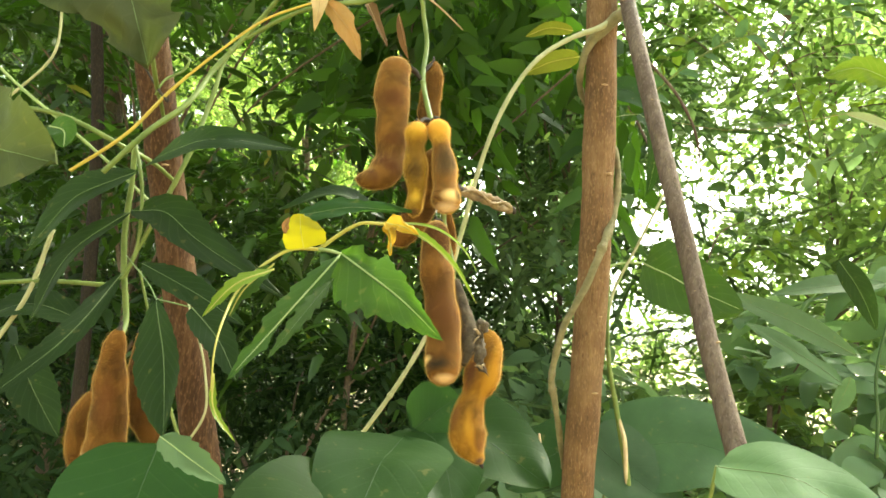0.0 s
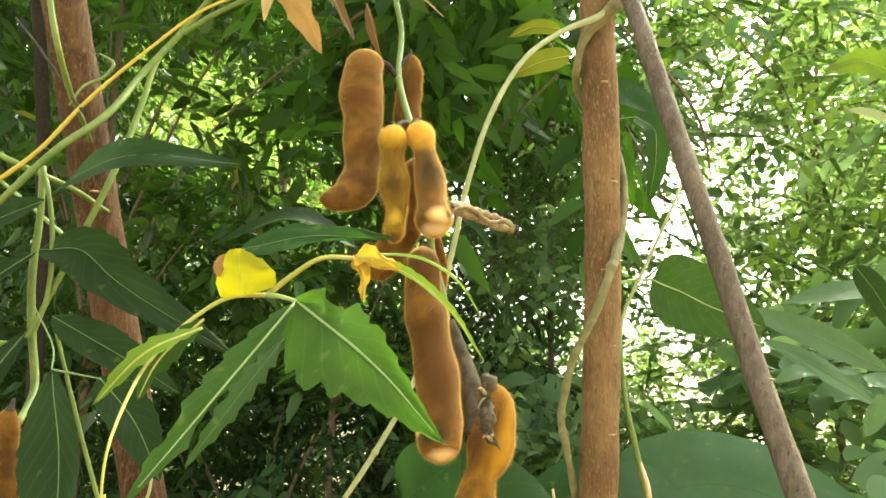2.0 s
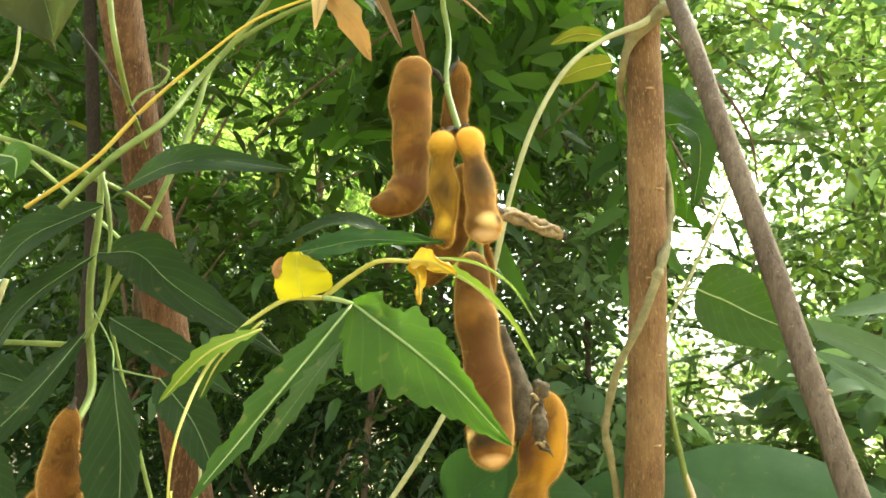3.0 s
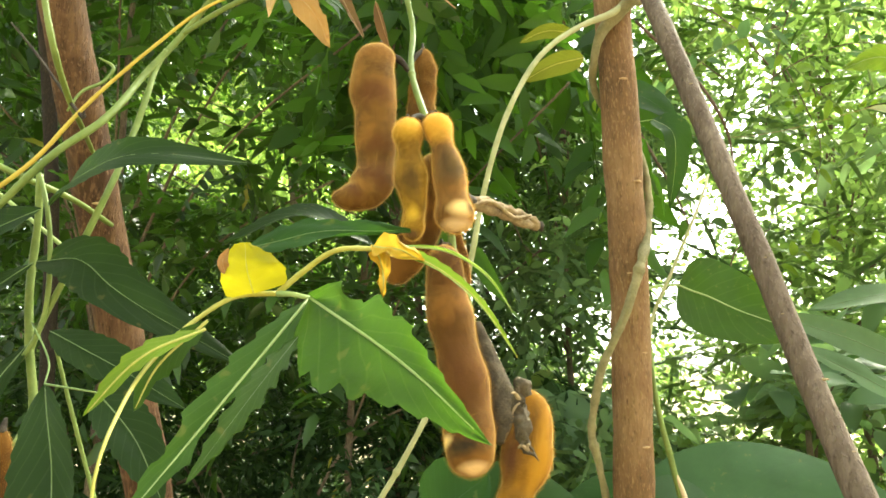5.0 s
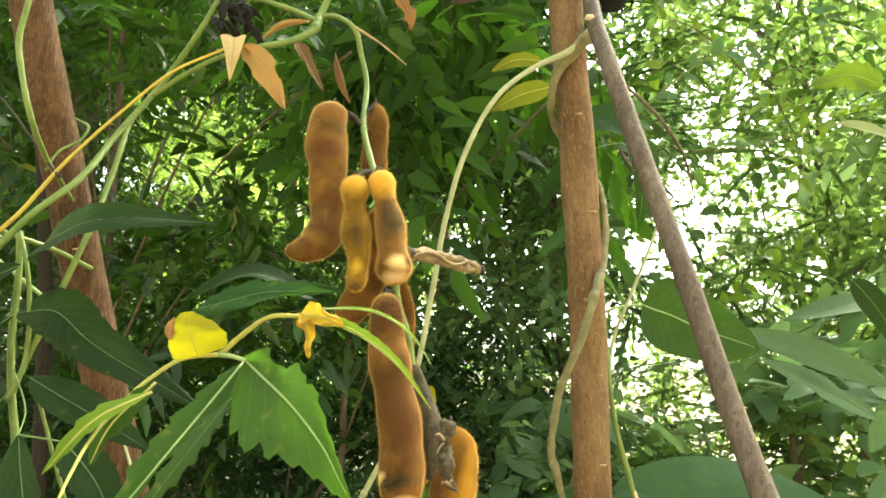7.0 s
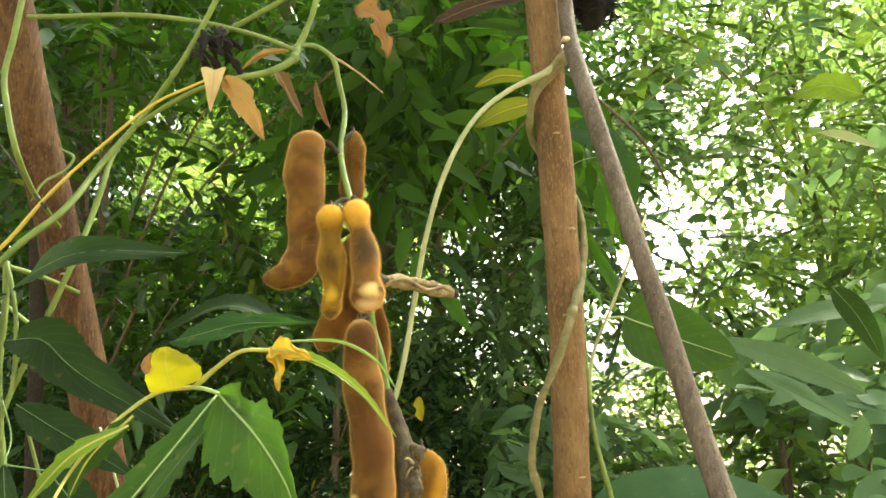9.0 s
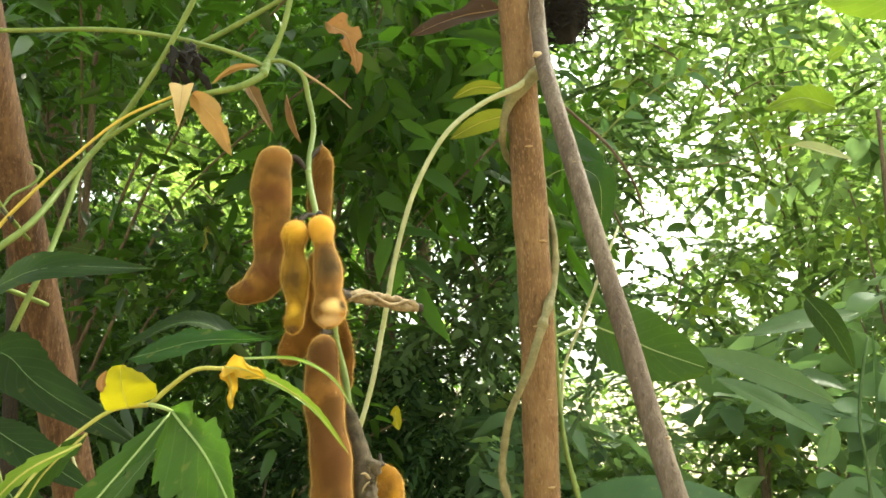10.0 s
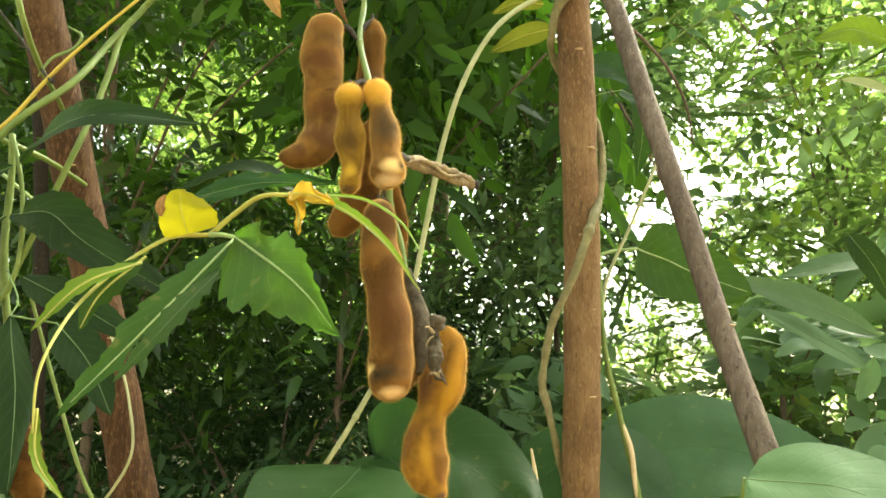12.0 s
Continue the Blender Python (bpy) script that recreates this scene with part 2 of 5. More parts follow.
M_RIBG = plain("green_rib", (0.1, 0.15, 0.05), (0.17, 0.24, 0.08), 90, 0.5)
M_RIBS = plain("sunken_rib", (0.035, 0.075, 0.02), (0.06, 0.11, 0.03), 90, 0.5)
M_RIB = plain("leaf_rib", (0.22, 0.3, 0.1), (0.34, 0.42, 0.16), 90, 0.5)
M_RIBY = plain("yellow_rib", (0.3, 0.28, 0.05), (0.44, 0.4, 0.1), 90, 0.5)
M_RIBD = plain("dry_rib", (0.3, 0.18, 0.08), (0.45, 0.3, 0.15), 90, 0.6)
M_STEM = plain("green_stem", (0.1, 0.145, 0.03), (0.2, 0.25, 0.065), 70, 0.5, 0.3)
M_STEMO = plain("ochre_stem", (0.5, 0.34, 0.05), (0.58, 0.46, 0.1), 70, 0.5, 0.3)
M_VINE = plain("old_vine", (0.28, 0.29, 0.13), (0.46, 0.44, 0.25), 60, 0.75, 0.6, 0.0008)
M_TWIST = plain("grey_vine", (0.12, 0.105, 0.045), (0.3, 0.255, 0.13), 70, 0.8, 1.0, 0.0025)
M_BLACK = plain("withered_black", (0.016, 0.012, 0.01), (0.07, 0.055, 0.04), 90, 0.9, 1.0, 0.002)
M_WILT = plain("withered_grey", (0.024, 0.018, 0.01), (0.13, 0.096, 0.058), 160, 0.95, 1.0, 0.002)
M_STUB = plain("dry_stalk", (0.09, 0.058, 0.03), (0.42, 0.31, 0.17), 90, 0.9, 0.9, 0.0012, (1, 1, 1))
M_CUT = plain("cut_wood", (0.5, 0.36, 0.2), (0.68, 0.54, 0.34), 120, 0.8)
M_BARK = bark_material("sapling_bark", (0.085, 0.044, 0.018), (0.178, 0.096, 0.042), (0.29, 0.178, 0.087), 0.1, 0.45)
M_BARKR = bark_material("reddish_bark", (0.03, 0.0135, 0.0055), (0.062, 0.028, 0.011), (0.14, 0.075, 0.034), 0.9)
M_POLE = bark_material("grey_bark", (0.06, 0.04, 0.029), (0.115, 0.081, 0.06), (0.22, 0.165, 0.125), 0.4, 0.25)
# browns set very dark so that the bark colour holds the shade
M_SHADE = bark_material("shade_tinted_bark", (0.009, 0.006, 0.004), (0.019, 0.013, 0.008), (0.034, 0.023, 0.015), 0.2)
M_LIMB = bark_material("dark_bark", (0.06, 0.045, 0.03), (0.12, 0.085, 0.06), (0.2, 0.15, 0.1))
# near-black greens put part of the thicket's shade into the leaf colour
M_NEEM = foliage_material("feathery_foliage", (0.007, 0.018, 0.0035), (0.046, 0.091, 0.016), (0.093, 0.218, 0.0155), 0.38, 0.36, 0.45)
# shade on the hanging leaves is put into their dark colours
M_HANG = foliage_material("broad_shade_tinted_foliage", (0.014, 0.035, 0.007), (0.055, 0.11, 0.019), (0.11, 0.25, 0.018), 0.42, 0.6, 0.15)
M_SPECK = foliage_material("fine_shade_foliage", (0.065, 0.12, 0.052), (0.14, 0.205, 0.09), (0.23, 0.37, 0.11), 0.45, 0.7)
# brighter yellow-greens put sunlight into this foliage's colour
M_LIT = foliage_material("sun_tinted_foliage", (0.05, 0.095, 0.026), (0.17, 0.24, 0.068), (0.35, 0.51, 0.088), 0.5, 0.5)
# leaf colours darkened to stand in for shade near the ground
M_UNDER = foliage_material("shade_tinted_foliage", (0.014, 0.034, 0.011), (0.034, 0.064, 0.022), (0.06, 0.115, 0.026), 0.3, 0.8)
# pale grey-greens carry some haze in the leaf colour
M_HAZE = foliage_material("greyish_haze_foliage", (0.1, 0.175, 0.085), (0.18, 0.265, 0.14), (0.32, 0.5, 0.17), 0.46, 0.5, 0.35)
M_SHRUB = foliage_material("small_leaf_foliage", (0.07, 0.13, 0.04), (0.165, 0.25, 0.075), (0.27, 0.41, 0.09), 0.55, 0.42, 0.3)
M_FAR = foliage_material("far_foliage", (0.06, 0.12, 0.04), (0.13, 0.2, 0.07), (0.4, 0.58, 0.14), 0.5)
M_EARTH = plain("earth", (0.12, 0.085, 0.05), (0.26, 0.21, 0.13), 1.3, 0.95, 0.6, 0.01, spots=(0.09, 0.13, 0.04))


# ---- mesh helpers ----
ORIGIN = {}


def mesh_ob(name, V, F, mat, parent=None, base=None, uv=None, smooth=True, label=""):
    """One mesh in world metres, with its origin at base or at its parent's."""
    V = np.asarray(V, float)
    org = ORIGIN[parent.name] if parent else np.asarray(base if base is not None else V[0], float)
    me = bpy.data.meshes.new(name)
    me.from_pydata((V - org).tolist(), [], [tuple(f) for f in F])
    if uv is not None:
        layer = me.uv_layers.new(name="UVMap")
        idx = np.empty(len(me.loops), int)
        me.loops.foreach_get("vertex_index", idx)
        layer.data.foreach_set("uv", np.asarray(uv, float)[idx].ravel())
    me.polygons.foreach_set("use_smooth", [smooth] * len(me.polygons))
    me.materials.append(mat)
    ob = new(name, me)
    if parent:
        ob.parent = parent
    else:
        ob.location = org
    ORIGIN[ob.name] = org
    if label:
        tagged(ob, label)
    return ob


def thing(name, base, label, category, group=""):
    ob = new(name)
    ob.empty_display_size = 0.02
    ob.location = base
    ORIGIN[ob.name] = np.asarray(base, float)
    return tagged(ob, label, category, group)


def glide(ctrl, n):
    """n + 1 points of a smooth curve through the control points, with their place 0..1."""
    c = np.asarray(ctrl, float)
    if len(c) == 2:
        s = np.linspace(0, 1, n + 1)[:, None]
        return c[0] + (c[1] - c[0]) * s
    d = np.maximum(np.linalg.norm(np.diff(c, axis=0), axis=1), 1e-9)
    v = np.diff(c, axis=0) / d[:, None]
    m = np.empty_like(c)
    m[0], m[-1] = v[0], v[-1]
    m[1:-1] = (v[:-1] * d[1:, None] + v[1:] * d[:-1, None]) / (d[:-1] + d[1:])[:, None]
    out = []
    for x in np.linspace(0, len(c) - 1, n + 1):
        i = min(int(x), len(c) - 2)
        u = x - i
        h = d[i]
        out.append((1 + 2 * u) * (1 - u) ** 2 * c[i] + u * (1 - u) ** 2 * h * m[i] + u * u * (3 - 2 * u) * c[i + 1] + u * u * (u - 1) * h * m[i + 1])
    return np.array(out)


def spread(values, n):
    v = np.asarray(values if np.ndim(values) else [values, values], float)
    if len(v) == 2:
        return np.linspace(v[0], v[1], n + 1)
    x = np.linspace(0, len(v) - 1, n + 1)
    k = np.minimum(x.astype(int), len(v) - 2)
    u = x - k
    u = u * u * (3 - 2 * u) * 0.5 + u * 0.5
    g = v[k] * (1 - u) + v[k + 1] * u
    return np.maximum(g, 1e-5)


def unit(v):
    v = np.asarray(v, float)
    return v / max(np.linalg.norm(v), 1e-12)


def sweep(ctrl, radii, sides=10, n=24, rough=0.0, flat=1.0, side=(1, 0, 0), seed=0, grain=60.0):
    """A tube through ctrl; flat squeezes it along the way that is square to side."""
    P, R = glide(ctrl, n), spread(radii, n)
    T = np.gradient(P, axis=0)
    V, UV = [], []
    ref = np.asarray(side, float)
    for i in range(n + 1):
        t = unit(T[i])
        a = unit(ref - t * np.dot(ref, t))
        b = np.cross(t, a)
        ref = a
        for k in range(sides):
            w = 2 * math.pi * k / sides
            q = a * math.cos(w) + b * math.sin(w) * flat
            r = R[i]
            if rough:
                p = P[i] + q * r
                r *= 1 + rough * noise.noise(Vector((p[0] * grain + seed, p[1] * grain, p[2] * grain)))
            V.append(P[i] + q * r)
            UV.append((k / sides, i / n))
    F = [(i * sides + k, i * sides + (k + 1) % sides, (i + 1) * sides + (k + 1) % sides, (i + 1) * sides + k) for i in range(n) for k in range(sides)]
    F.append(tuple(range(sides))[::-1])
    F.append(tuple(n * sides + k for k in range(sides)))
    return V, F, UV


def tube(name, ctrl, radii, mat, parent=None, label="", **kw):
    V, F, UV = sweep(ctrl, radii, **kw)
    return mesh_ob(name, V, F, mat, parent, ctrl[0], UV, label=label)


SHAPES = {
    "lance": lambda s: (s ** 0.75 * (1 - s) ** 0.9) / 0.335,
    "ovate": lambda s: (s ** 0.5 * (1 - s) ** 0.8) / 0.416,
    "broad": lambda s: (s ** 0.36 * (1 - s) ** 0.62) / 0.502,
    "wedge": lambda s: (s ** 0.22 * (1 - s) ** 1.25) / 0.58,
    "tail": lambda s: float(np.interp(s, (0, 0.06, 0.16, 0.3, 0.4, 0.5, 0.62, 0.78, 0.92, 1), (0.08, 0.55, 0.86, 1, 0.86, 0.66, 0.46, 0.27, 0.12, 0))),
    "trap": lambda s: float(np.interp(s, (0, 0.06, 0.3, 0.6, 0.85, 1), (0.86, 0.95, 1, 0.82, 0.6, 0.36))),
    "block": lambda s: float(np.interp(s, (0, 0.1, 0.25, 0.75, 0.93, 1), (0.7, 0.9, 1, 0.92, 0.7, 0.3))),
    "tri": lambda s: min(1.0, 0.85 + 4 * s) * (1 - s) ** 0.9,
    "strip": lambda s: min(1.0, 6 * s) * (1 - s) ** 0.55,
}


def blade(path, width, face, shape="ovate", fold=0.2, teeth=0, tooth=0.1, wave=0.05, curl=0.0, lean=0.0, bites=(), nl=28, nw=4, seed=0):
    """A leaf blade along path; face: where its upper side looks. bites: (side, place, half length, depth). Returns mesh data and the midrib."""
    n = max(nl, teeth * 3)
    P = glide(path, n)
    T = np.gradient(P, axis=0)
    f0 = unit(face)
    V, UV = [], []
    for i in range(n + 1):
        s = i / n
        t = unit(T[i])
        sd = unit(np.cross(t, f0))
        up = np.cross(sd, t)
        w0 = 0.5 * width * SHAPES[shape](min(max(s, 0.0), 1.0))
        for j in range(-nw, nw + 1):
            u = j / nw
            w = w0 * (1 + lean * (1 if u > 0 else -1))
            for sgn, c, h, d in bites:
                if sgn * u > 0 and abs(s - c) < h:
                    w *= 1 - d * (1 - ((s - c) / h) ** 2) ** 0.5
            if teeth and abs(j) == nw:
                w *= 1 + tooth * (((s * teeth) % 1.0) - 0.6) * 2
            if teeth or bites:
                w *= 1 + 0.05 * abs(u) * noise.noise(Vector((s * 23 + seed, u * 3, 0)))
            k = abs(u) * w
            lift = k * math.sin(fold) - curl * k * k / max(width, 1e-6)
            lift += wave * width * noise.noise(Vector((s * 3.1 + seed * 7.3, u * 1.4, seed)))
            V.append(P[i] + sd * (u * w * math.cos(fold)) + up * lift)
            UV.append((0.5 + 0.5 * u, s))
    m = 2 * nw + 1
    F = [(i * m + j, i * m + j + 1, (i + 1) * m + j + 1, (i + 1) * m + j) for i in range(n) for j in range(m - 1)]
    rib = [V[i * m + nw] for i in range(0, n + 1, max(1, n // 8))]
    return V, F, UV, rib


def leaf(path, width, face, mat, label, rib_mat=None, rib=0.0007, stalk=None, name="leaf", category="leaf", group="", parent=None, **kw):
    """A whole leaf: blade, midrib and, where it shows, the leaf stalk."""
    V, F, UV, ribline = blade(path, width, face, **kw)
    if parent is None:
        ob = thing(name, path[0], label, category, group)
    else:
        ob = parent
    b = mesh_ob("blade", V, F, mat, ob, uv=UV)
    tube("midrib", ribline, [rib, rib * 0.75, rib * 0.3], rib_mat or M_RIB, b, sides=6, n=16)
    if stalk is None and group == "broad leaves in the undergrowth" and path[0][2] < 1.475:
        x, y, z = path[0]
        tube("leaf_stalk", [(x + 0.02, y + 0.1, 0.0), (x + 0.01, y + 0.07, z * 0.6), (x, y + 0.02, z - 0.04), (x, y, z)], [0.002, 0.0018, 0.0014, 0.0012], M_STEM, ob, sides=6, n=16)
    if stalk:
        tube("leaf_stalk", list(stalk) + [path[0]], [rib * 1.5, rib * 1.2], rib_mat or M_STEM, ob, sides=6, n=12)
    return ob


def fuzz(V, F, UV, count, length, mat, parent, seed):
    """Short stiff hairs all over a pod, tilted towards its tip."""
    rng = np.random.default_rng(seed)
    V = np.asarray(V)
    Q = np.array([f for f in F if len(f) == 4])
    a, b, c, d = (V[Q[:, k]] for k in range(4))
    nv = np.cross(b - a, d - a)
    area = np.linalg.norm(nv, axis=1)
    pick = rng.choice(len(Q), count, p=area / area.sum())
    u, v = rng.random((count, 1)), rng.random((count, 1))
    base = a[pick] * (1 - u) * (1 - v) + b[pick] * u * (1 - v) + c[pick] * u * v + d[pick] * (1 - u) * v
    nrm = nv[pick] / area[pick][:, None]
    way = nrm + 0.13 * rng.normal(size=(count, 3)) + np.array((0, 0, -0.08))
    way /= np.linalg.norm(way, axis=1)[:, None]
    side = np.cross(way, rng.normal(size=(count, 3)))
    side *= 0.00001 / np.linalg.norm(side, axis=1)[:, None]
    tip = base + way * (length * (0.6 + 0.8 * rng.random((count, 1))))
    H = np.empty((count * 3, 3))
    H[0::3], H[1::3], H[2::3] = base - side, base + side, tip
    root = np.repeat(np.asarray(UV)[Q[pick, 0]], 3, axis=0)
    h = mesh_ob("hair", H, np.arange(count * 3).reshape(-1, 3).tolist(), mat, parent, uv=root, smooth=False)
    return tagged(h, "short golden velvet hair", kind="stuff")


def pod(ctrl, widths, label, dark=(0.2, 0.08, 0.02), gold=(0.44, 0.21, 0.045), patches=(), flat=0.72, hairs=6500, side=(1, 0, 0), beak=None, blunt=0.45, ridge=False, seed=0):
    """A velvet bean pod with seed bulges, hair, a seam and its dry end."""
    dark, gold = tuple(0.27 * v for v in dark), tuple(0.4 * v for v in gold)
    ob = thing("velvet_bean_pod", ctrl[0], label, "bean pod", "bean pods of the vine")
    widths = np.asarray(widths) - 0.0013
    n, sides = 44, 22
    P = glide(ctrl, n)
    V, F, UV = sweep(ctrl, np.asarray(widths) * 0.5, sides=sides, n=n, flat=flat, side=side, rough=0.05, seed=seed, grain=70)
    V = np.array(V)
    # round the ends, swell over the seeds
    run = np.concatenate([[0], np.cumsum(np.linalg.norm(np.diff(P, axis=0), axis=1))])
    for i in range(n + 1):
        s = i / n
        swell = 1 + 0.04 * math.sin(s * math.pi * 9 + seed)
        for d, r in ((run[i], max(widths[1], widths[0]) * 0.45), (run[-1] - run[i], max(widths[-2], widths[-1]) * blunt)):
            if d < r:
                swell *= max(0.04, 1 - (1 - d / r) ** 2) ** 0.5
        ring = slice(i * sides, (i + 1) * sides)
        V[ring] = P[i] + (V[ring] - P[i]) * swell
    V = V.tolist()
    mesh_ob("pod_body", V, F, pod_material("pod_skin", dark, gold, patches), ob, uv=UV)
    fuzz(V, F, UV, hairs * 7, 0.0012, pod_material("pod_hair", dark, gold, patches, True), ob, seed + 5)
    if ridge:
        tube("seam", [P[i] + (np.array(V[i * sides + sides // 4]) - P[i]) * 0.9 for i in range(4, n - 4, 5)], [0.0004, 0.001, 0.0004], pod_material("pod_seam", dark, gold), ob, sides=5, n=30)
    cap = P[0] + (P[0] - P[2]) * 0.15
    tube("pod_stalk", [cap + np.array((0, 0.001, 0.003)), cap, P[1]], [0.0007, 0.0011, 0.002], M_BLACK, ob, sides=7, n=6)
    if beak is not None:
        tube("beak", [P[-1], P[-1] + np.asarray(beak) * 0.5, P[-1] + np.asarray(beak)], [0.0014, 0.0009, 0.0003], M_BLACK, ob, sides=6, n=6)
    return ob


# ---- ground ----
g = 24
GV, GF = [], []
edges = [-300, -120, -60, -30, -16, -9, -6, -4, -2.8, -2, -1.3, -0.7, 0, 0.7, 1.3, 2, 2.8, 4, 6, 9, 16, 30, 60, 120, 300]
for y in edges:
    for x in edges:
        GV.append((x, y, 0.05 * noise.noise(Vector((x * 0.7, y * 0.7, 3)))))
GF = [(j * 25 + i, j * 25 + i + 1, (j + 1) * 25 + i + 1, (j + 1) * 25 + i) for j in range(24) for i in range(24)]
tagged(mesh_ob("ground", GV, GF, M_EARTH, base=(0, 0, 0)), "bare brown earth with patches of weeds", "ground", kind="structure")


# ---- trunks ----
def scar(parent, p, r, out, mat=None):
    """A healed bud scar on bark."""
    o = np.asarray(out, float)
    s = np.cross(o, (0, 0, 1))
    tube("bud_scar", [np.asarray(p) - s * r * 1.6, np.asarray(p) + o * r * 0.5, np.asarray(p) + s * r * 1.6], [r * 0.25, r * 0.55, r * 0.25], mat or M_CUT, parent, sides=7, n=8)


def sapling(name, ctrl, radii, mat, label, scars=(), mat_scar=None, seed=0, n=90):
    ob = thing(name, ctrl[0], label, "tree trunk", "thin trunks in the thicket")
    tube("trunk", ctrl, radii, mat, ob, sides=20, n=n, rough=0.1, seed=seed, grain=32)
    for z, a, r in scars:
        c = np.array([(p[0], p[1], p[2]) for p in ctrl])
        o = np.argsort(c[:, 2])
        x, y = np.interp(z, c[o, 2], c[o, 0]), np.interp(z, c[o, 2], c[o, 1])
        w = np.interp(z, c[o, 2], np.asarray(spread(radii, len(ctrl) - 1))[o])
        d = np.array((math.sin(a), -math.cos(a), 0))
        scar(ob, np.array((x, y, z)) + d * w * 0.97, r, d, mat_scar)
    return ob


sapling("sapling_trunk", [(0.10, 0.66, 0), (0.114, 0.667, 0.9), (0.1283, 0.667, 1.4), (0.1325, 0.667, 1.5), (0.136, 0.667, 1.6), (0.1365, 0.667, 1.7), (0.1355, 0.667, 1.8), (0.1335, 0.668, 1.95), (0.14, 0.675, 2.6), (0.16, 0.7, 3.2)],
        [0.021, 0.017, 0.0147, 0.0147, 0.0147, 0.0151, 0.0152, 0.0145, 0.011, 0.006], M_BARK, "straight brown sapling trunk with bud scars, wrapped by a vine",
        [(1.672, 0.55, 0.0024), (1.472, 0.45, 0.002), (1.756, 0.1, 0.0022), (1.60, -0.2, 0.0014), (1.54, 0.5, 0.0014)], M_RIBD)
sapling("sapling_trunk", [(0.07, 0.70, 0), (-0.12, 0.62, 0.9), (-0.179, 0.575, 1.4), (-0.2135, 0.5465, 1.6), (-0.229, 0.487, 1.78), (-0.243, 0.45, 1.93), (-0.34, 0.33, 2.6)],
        [0.018, 0.0155, 0.014, 0.0135, 0.0125, 0.012, 0.008], M_BARKR, "leaning reddish-brown trunk with pale cracks in its bark", [(1.63, 0.4, 0.0016), (1.52, 0.7, 0.0014)], M_RIBD, 4)
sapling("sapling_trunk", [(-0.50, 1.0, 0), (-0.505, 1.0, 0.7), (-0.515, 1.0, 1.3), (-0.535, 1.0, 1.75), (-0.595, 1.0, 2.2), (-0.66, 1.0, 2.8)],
        [0.012, 0.011, 0.0095, 0.009, 0.008, 0.006], M_SHADE, "reddish trunk deep among leaves, its bark darkened for shade", [(1.62, 0.3, 0.0014), (1.78, -0.2, 0.0013), (1.5, 0.1, 0.0012)], M_LIMB, 8)
# the leaning pole, tied into the fork
pole = thing("leaning_branch", (0.27, 0.2, 0), "bare greyish-brown branch leaning against a sapling trunk", "branch")
tube("stick", [(0.27, 0.2, 0), (0.235, 0.26, 0.8), (0.1945, 0.416, 1.38), (0.1835, 0.452, 1.46), (0.1765, 0.480, 1.52), (0.1695, 0.509, 1.59), (0.163, 0.5355, 1.65), (0.157, 0.5625, 1.71), (0.1515, 0.59, 1.77), (0.1505, 0.628, 1.83), (0.1525, 0.649, 1.87), (0.156, 0.668, 1.95), (0.165, 0.70, 2.1)],
     [0.009, 0.008, 0.0068, 0.0066, 0.0065, 0.0066, 0.0067, 0.0068, 0.0069, 0.0070, 0.0068, 0.006, 0.003], M_POLE, pole, sides=16, n=90, rough=0.06, seed=2, grain=45)
for p, r in (((0.1805, 0.4755, 1.522), 0.0019), ((0.1695, 0.5015, 1.586), 0.0017), ((0.1565, 0.5555, 1.709), 0.0016), ((0.1605, 0.5300, 1.65), 0.001), ((0.1705, 0.4890, 1.555), 0.001), ((0.182, 0.4600, 1.49), 0.0012)):
    scar(pole, p, r * 0.75, (-0.2, -0.97, 0), M_STUB)
tube("cut_stub", [(0.1525, 0.627, 1.8215), (0.1475, 0.6205, 1.8245), (0.1425, 0.6185, 1.8255)], [0.0036, 0.0034, 0.0024], M_CUT, pole, sides=12, n=8, rough=0.45, grain=220, label="pale cut stub of a side branch")


# ---- vines and stems ----
def vine(ctrl, radii, mat, label, nodes=(), name="vine", rough=0.12, n=60, seed=0):
    ob = thing(name, ctrl[0], label, "vine")
    tube("vine_stem", ctrl, radii, mat, ob, sides=10, n=n, rough=rough, seed=seed, grain=90)
    P = glide(ctrl, 100)
    R = spread(radii, 100)
    for s in nodes:
        i = int(s * 100)
        d = unit(P[min(i + 1, 100)] - P[max(i - 1, 0)])
        tube("node_ring", [P[i] - d * R[i] * 1.3, P[i], P[i] + d * R[i] * 1.3], [R[i] * 0.95, R[i] * 1.3, R[i] * 0.95], mat, ob, sides=10, n=8, rough=0.2, seed=seed + i)
    return ob


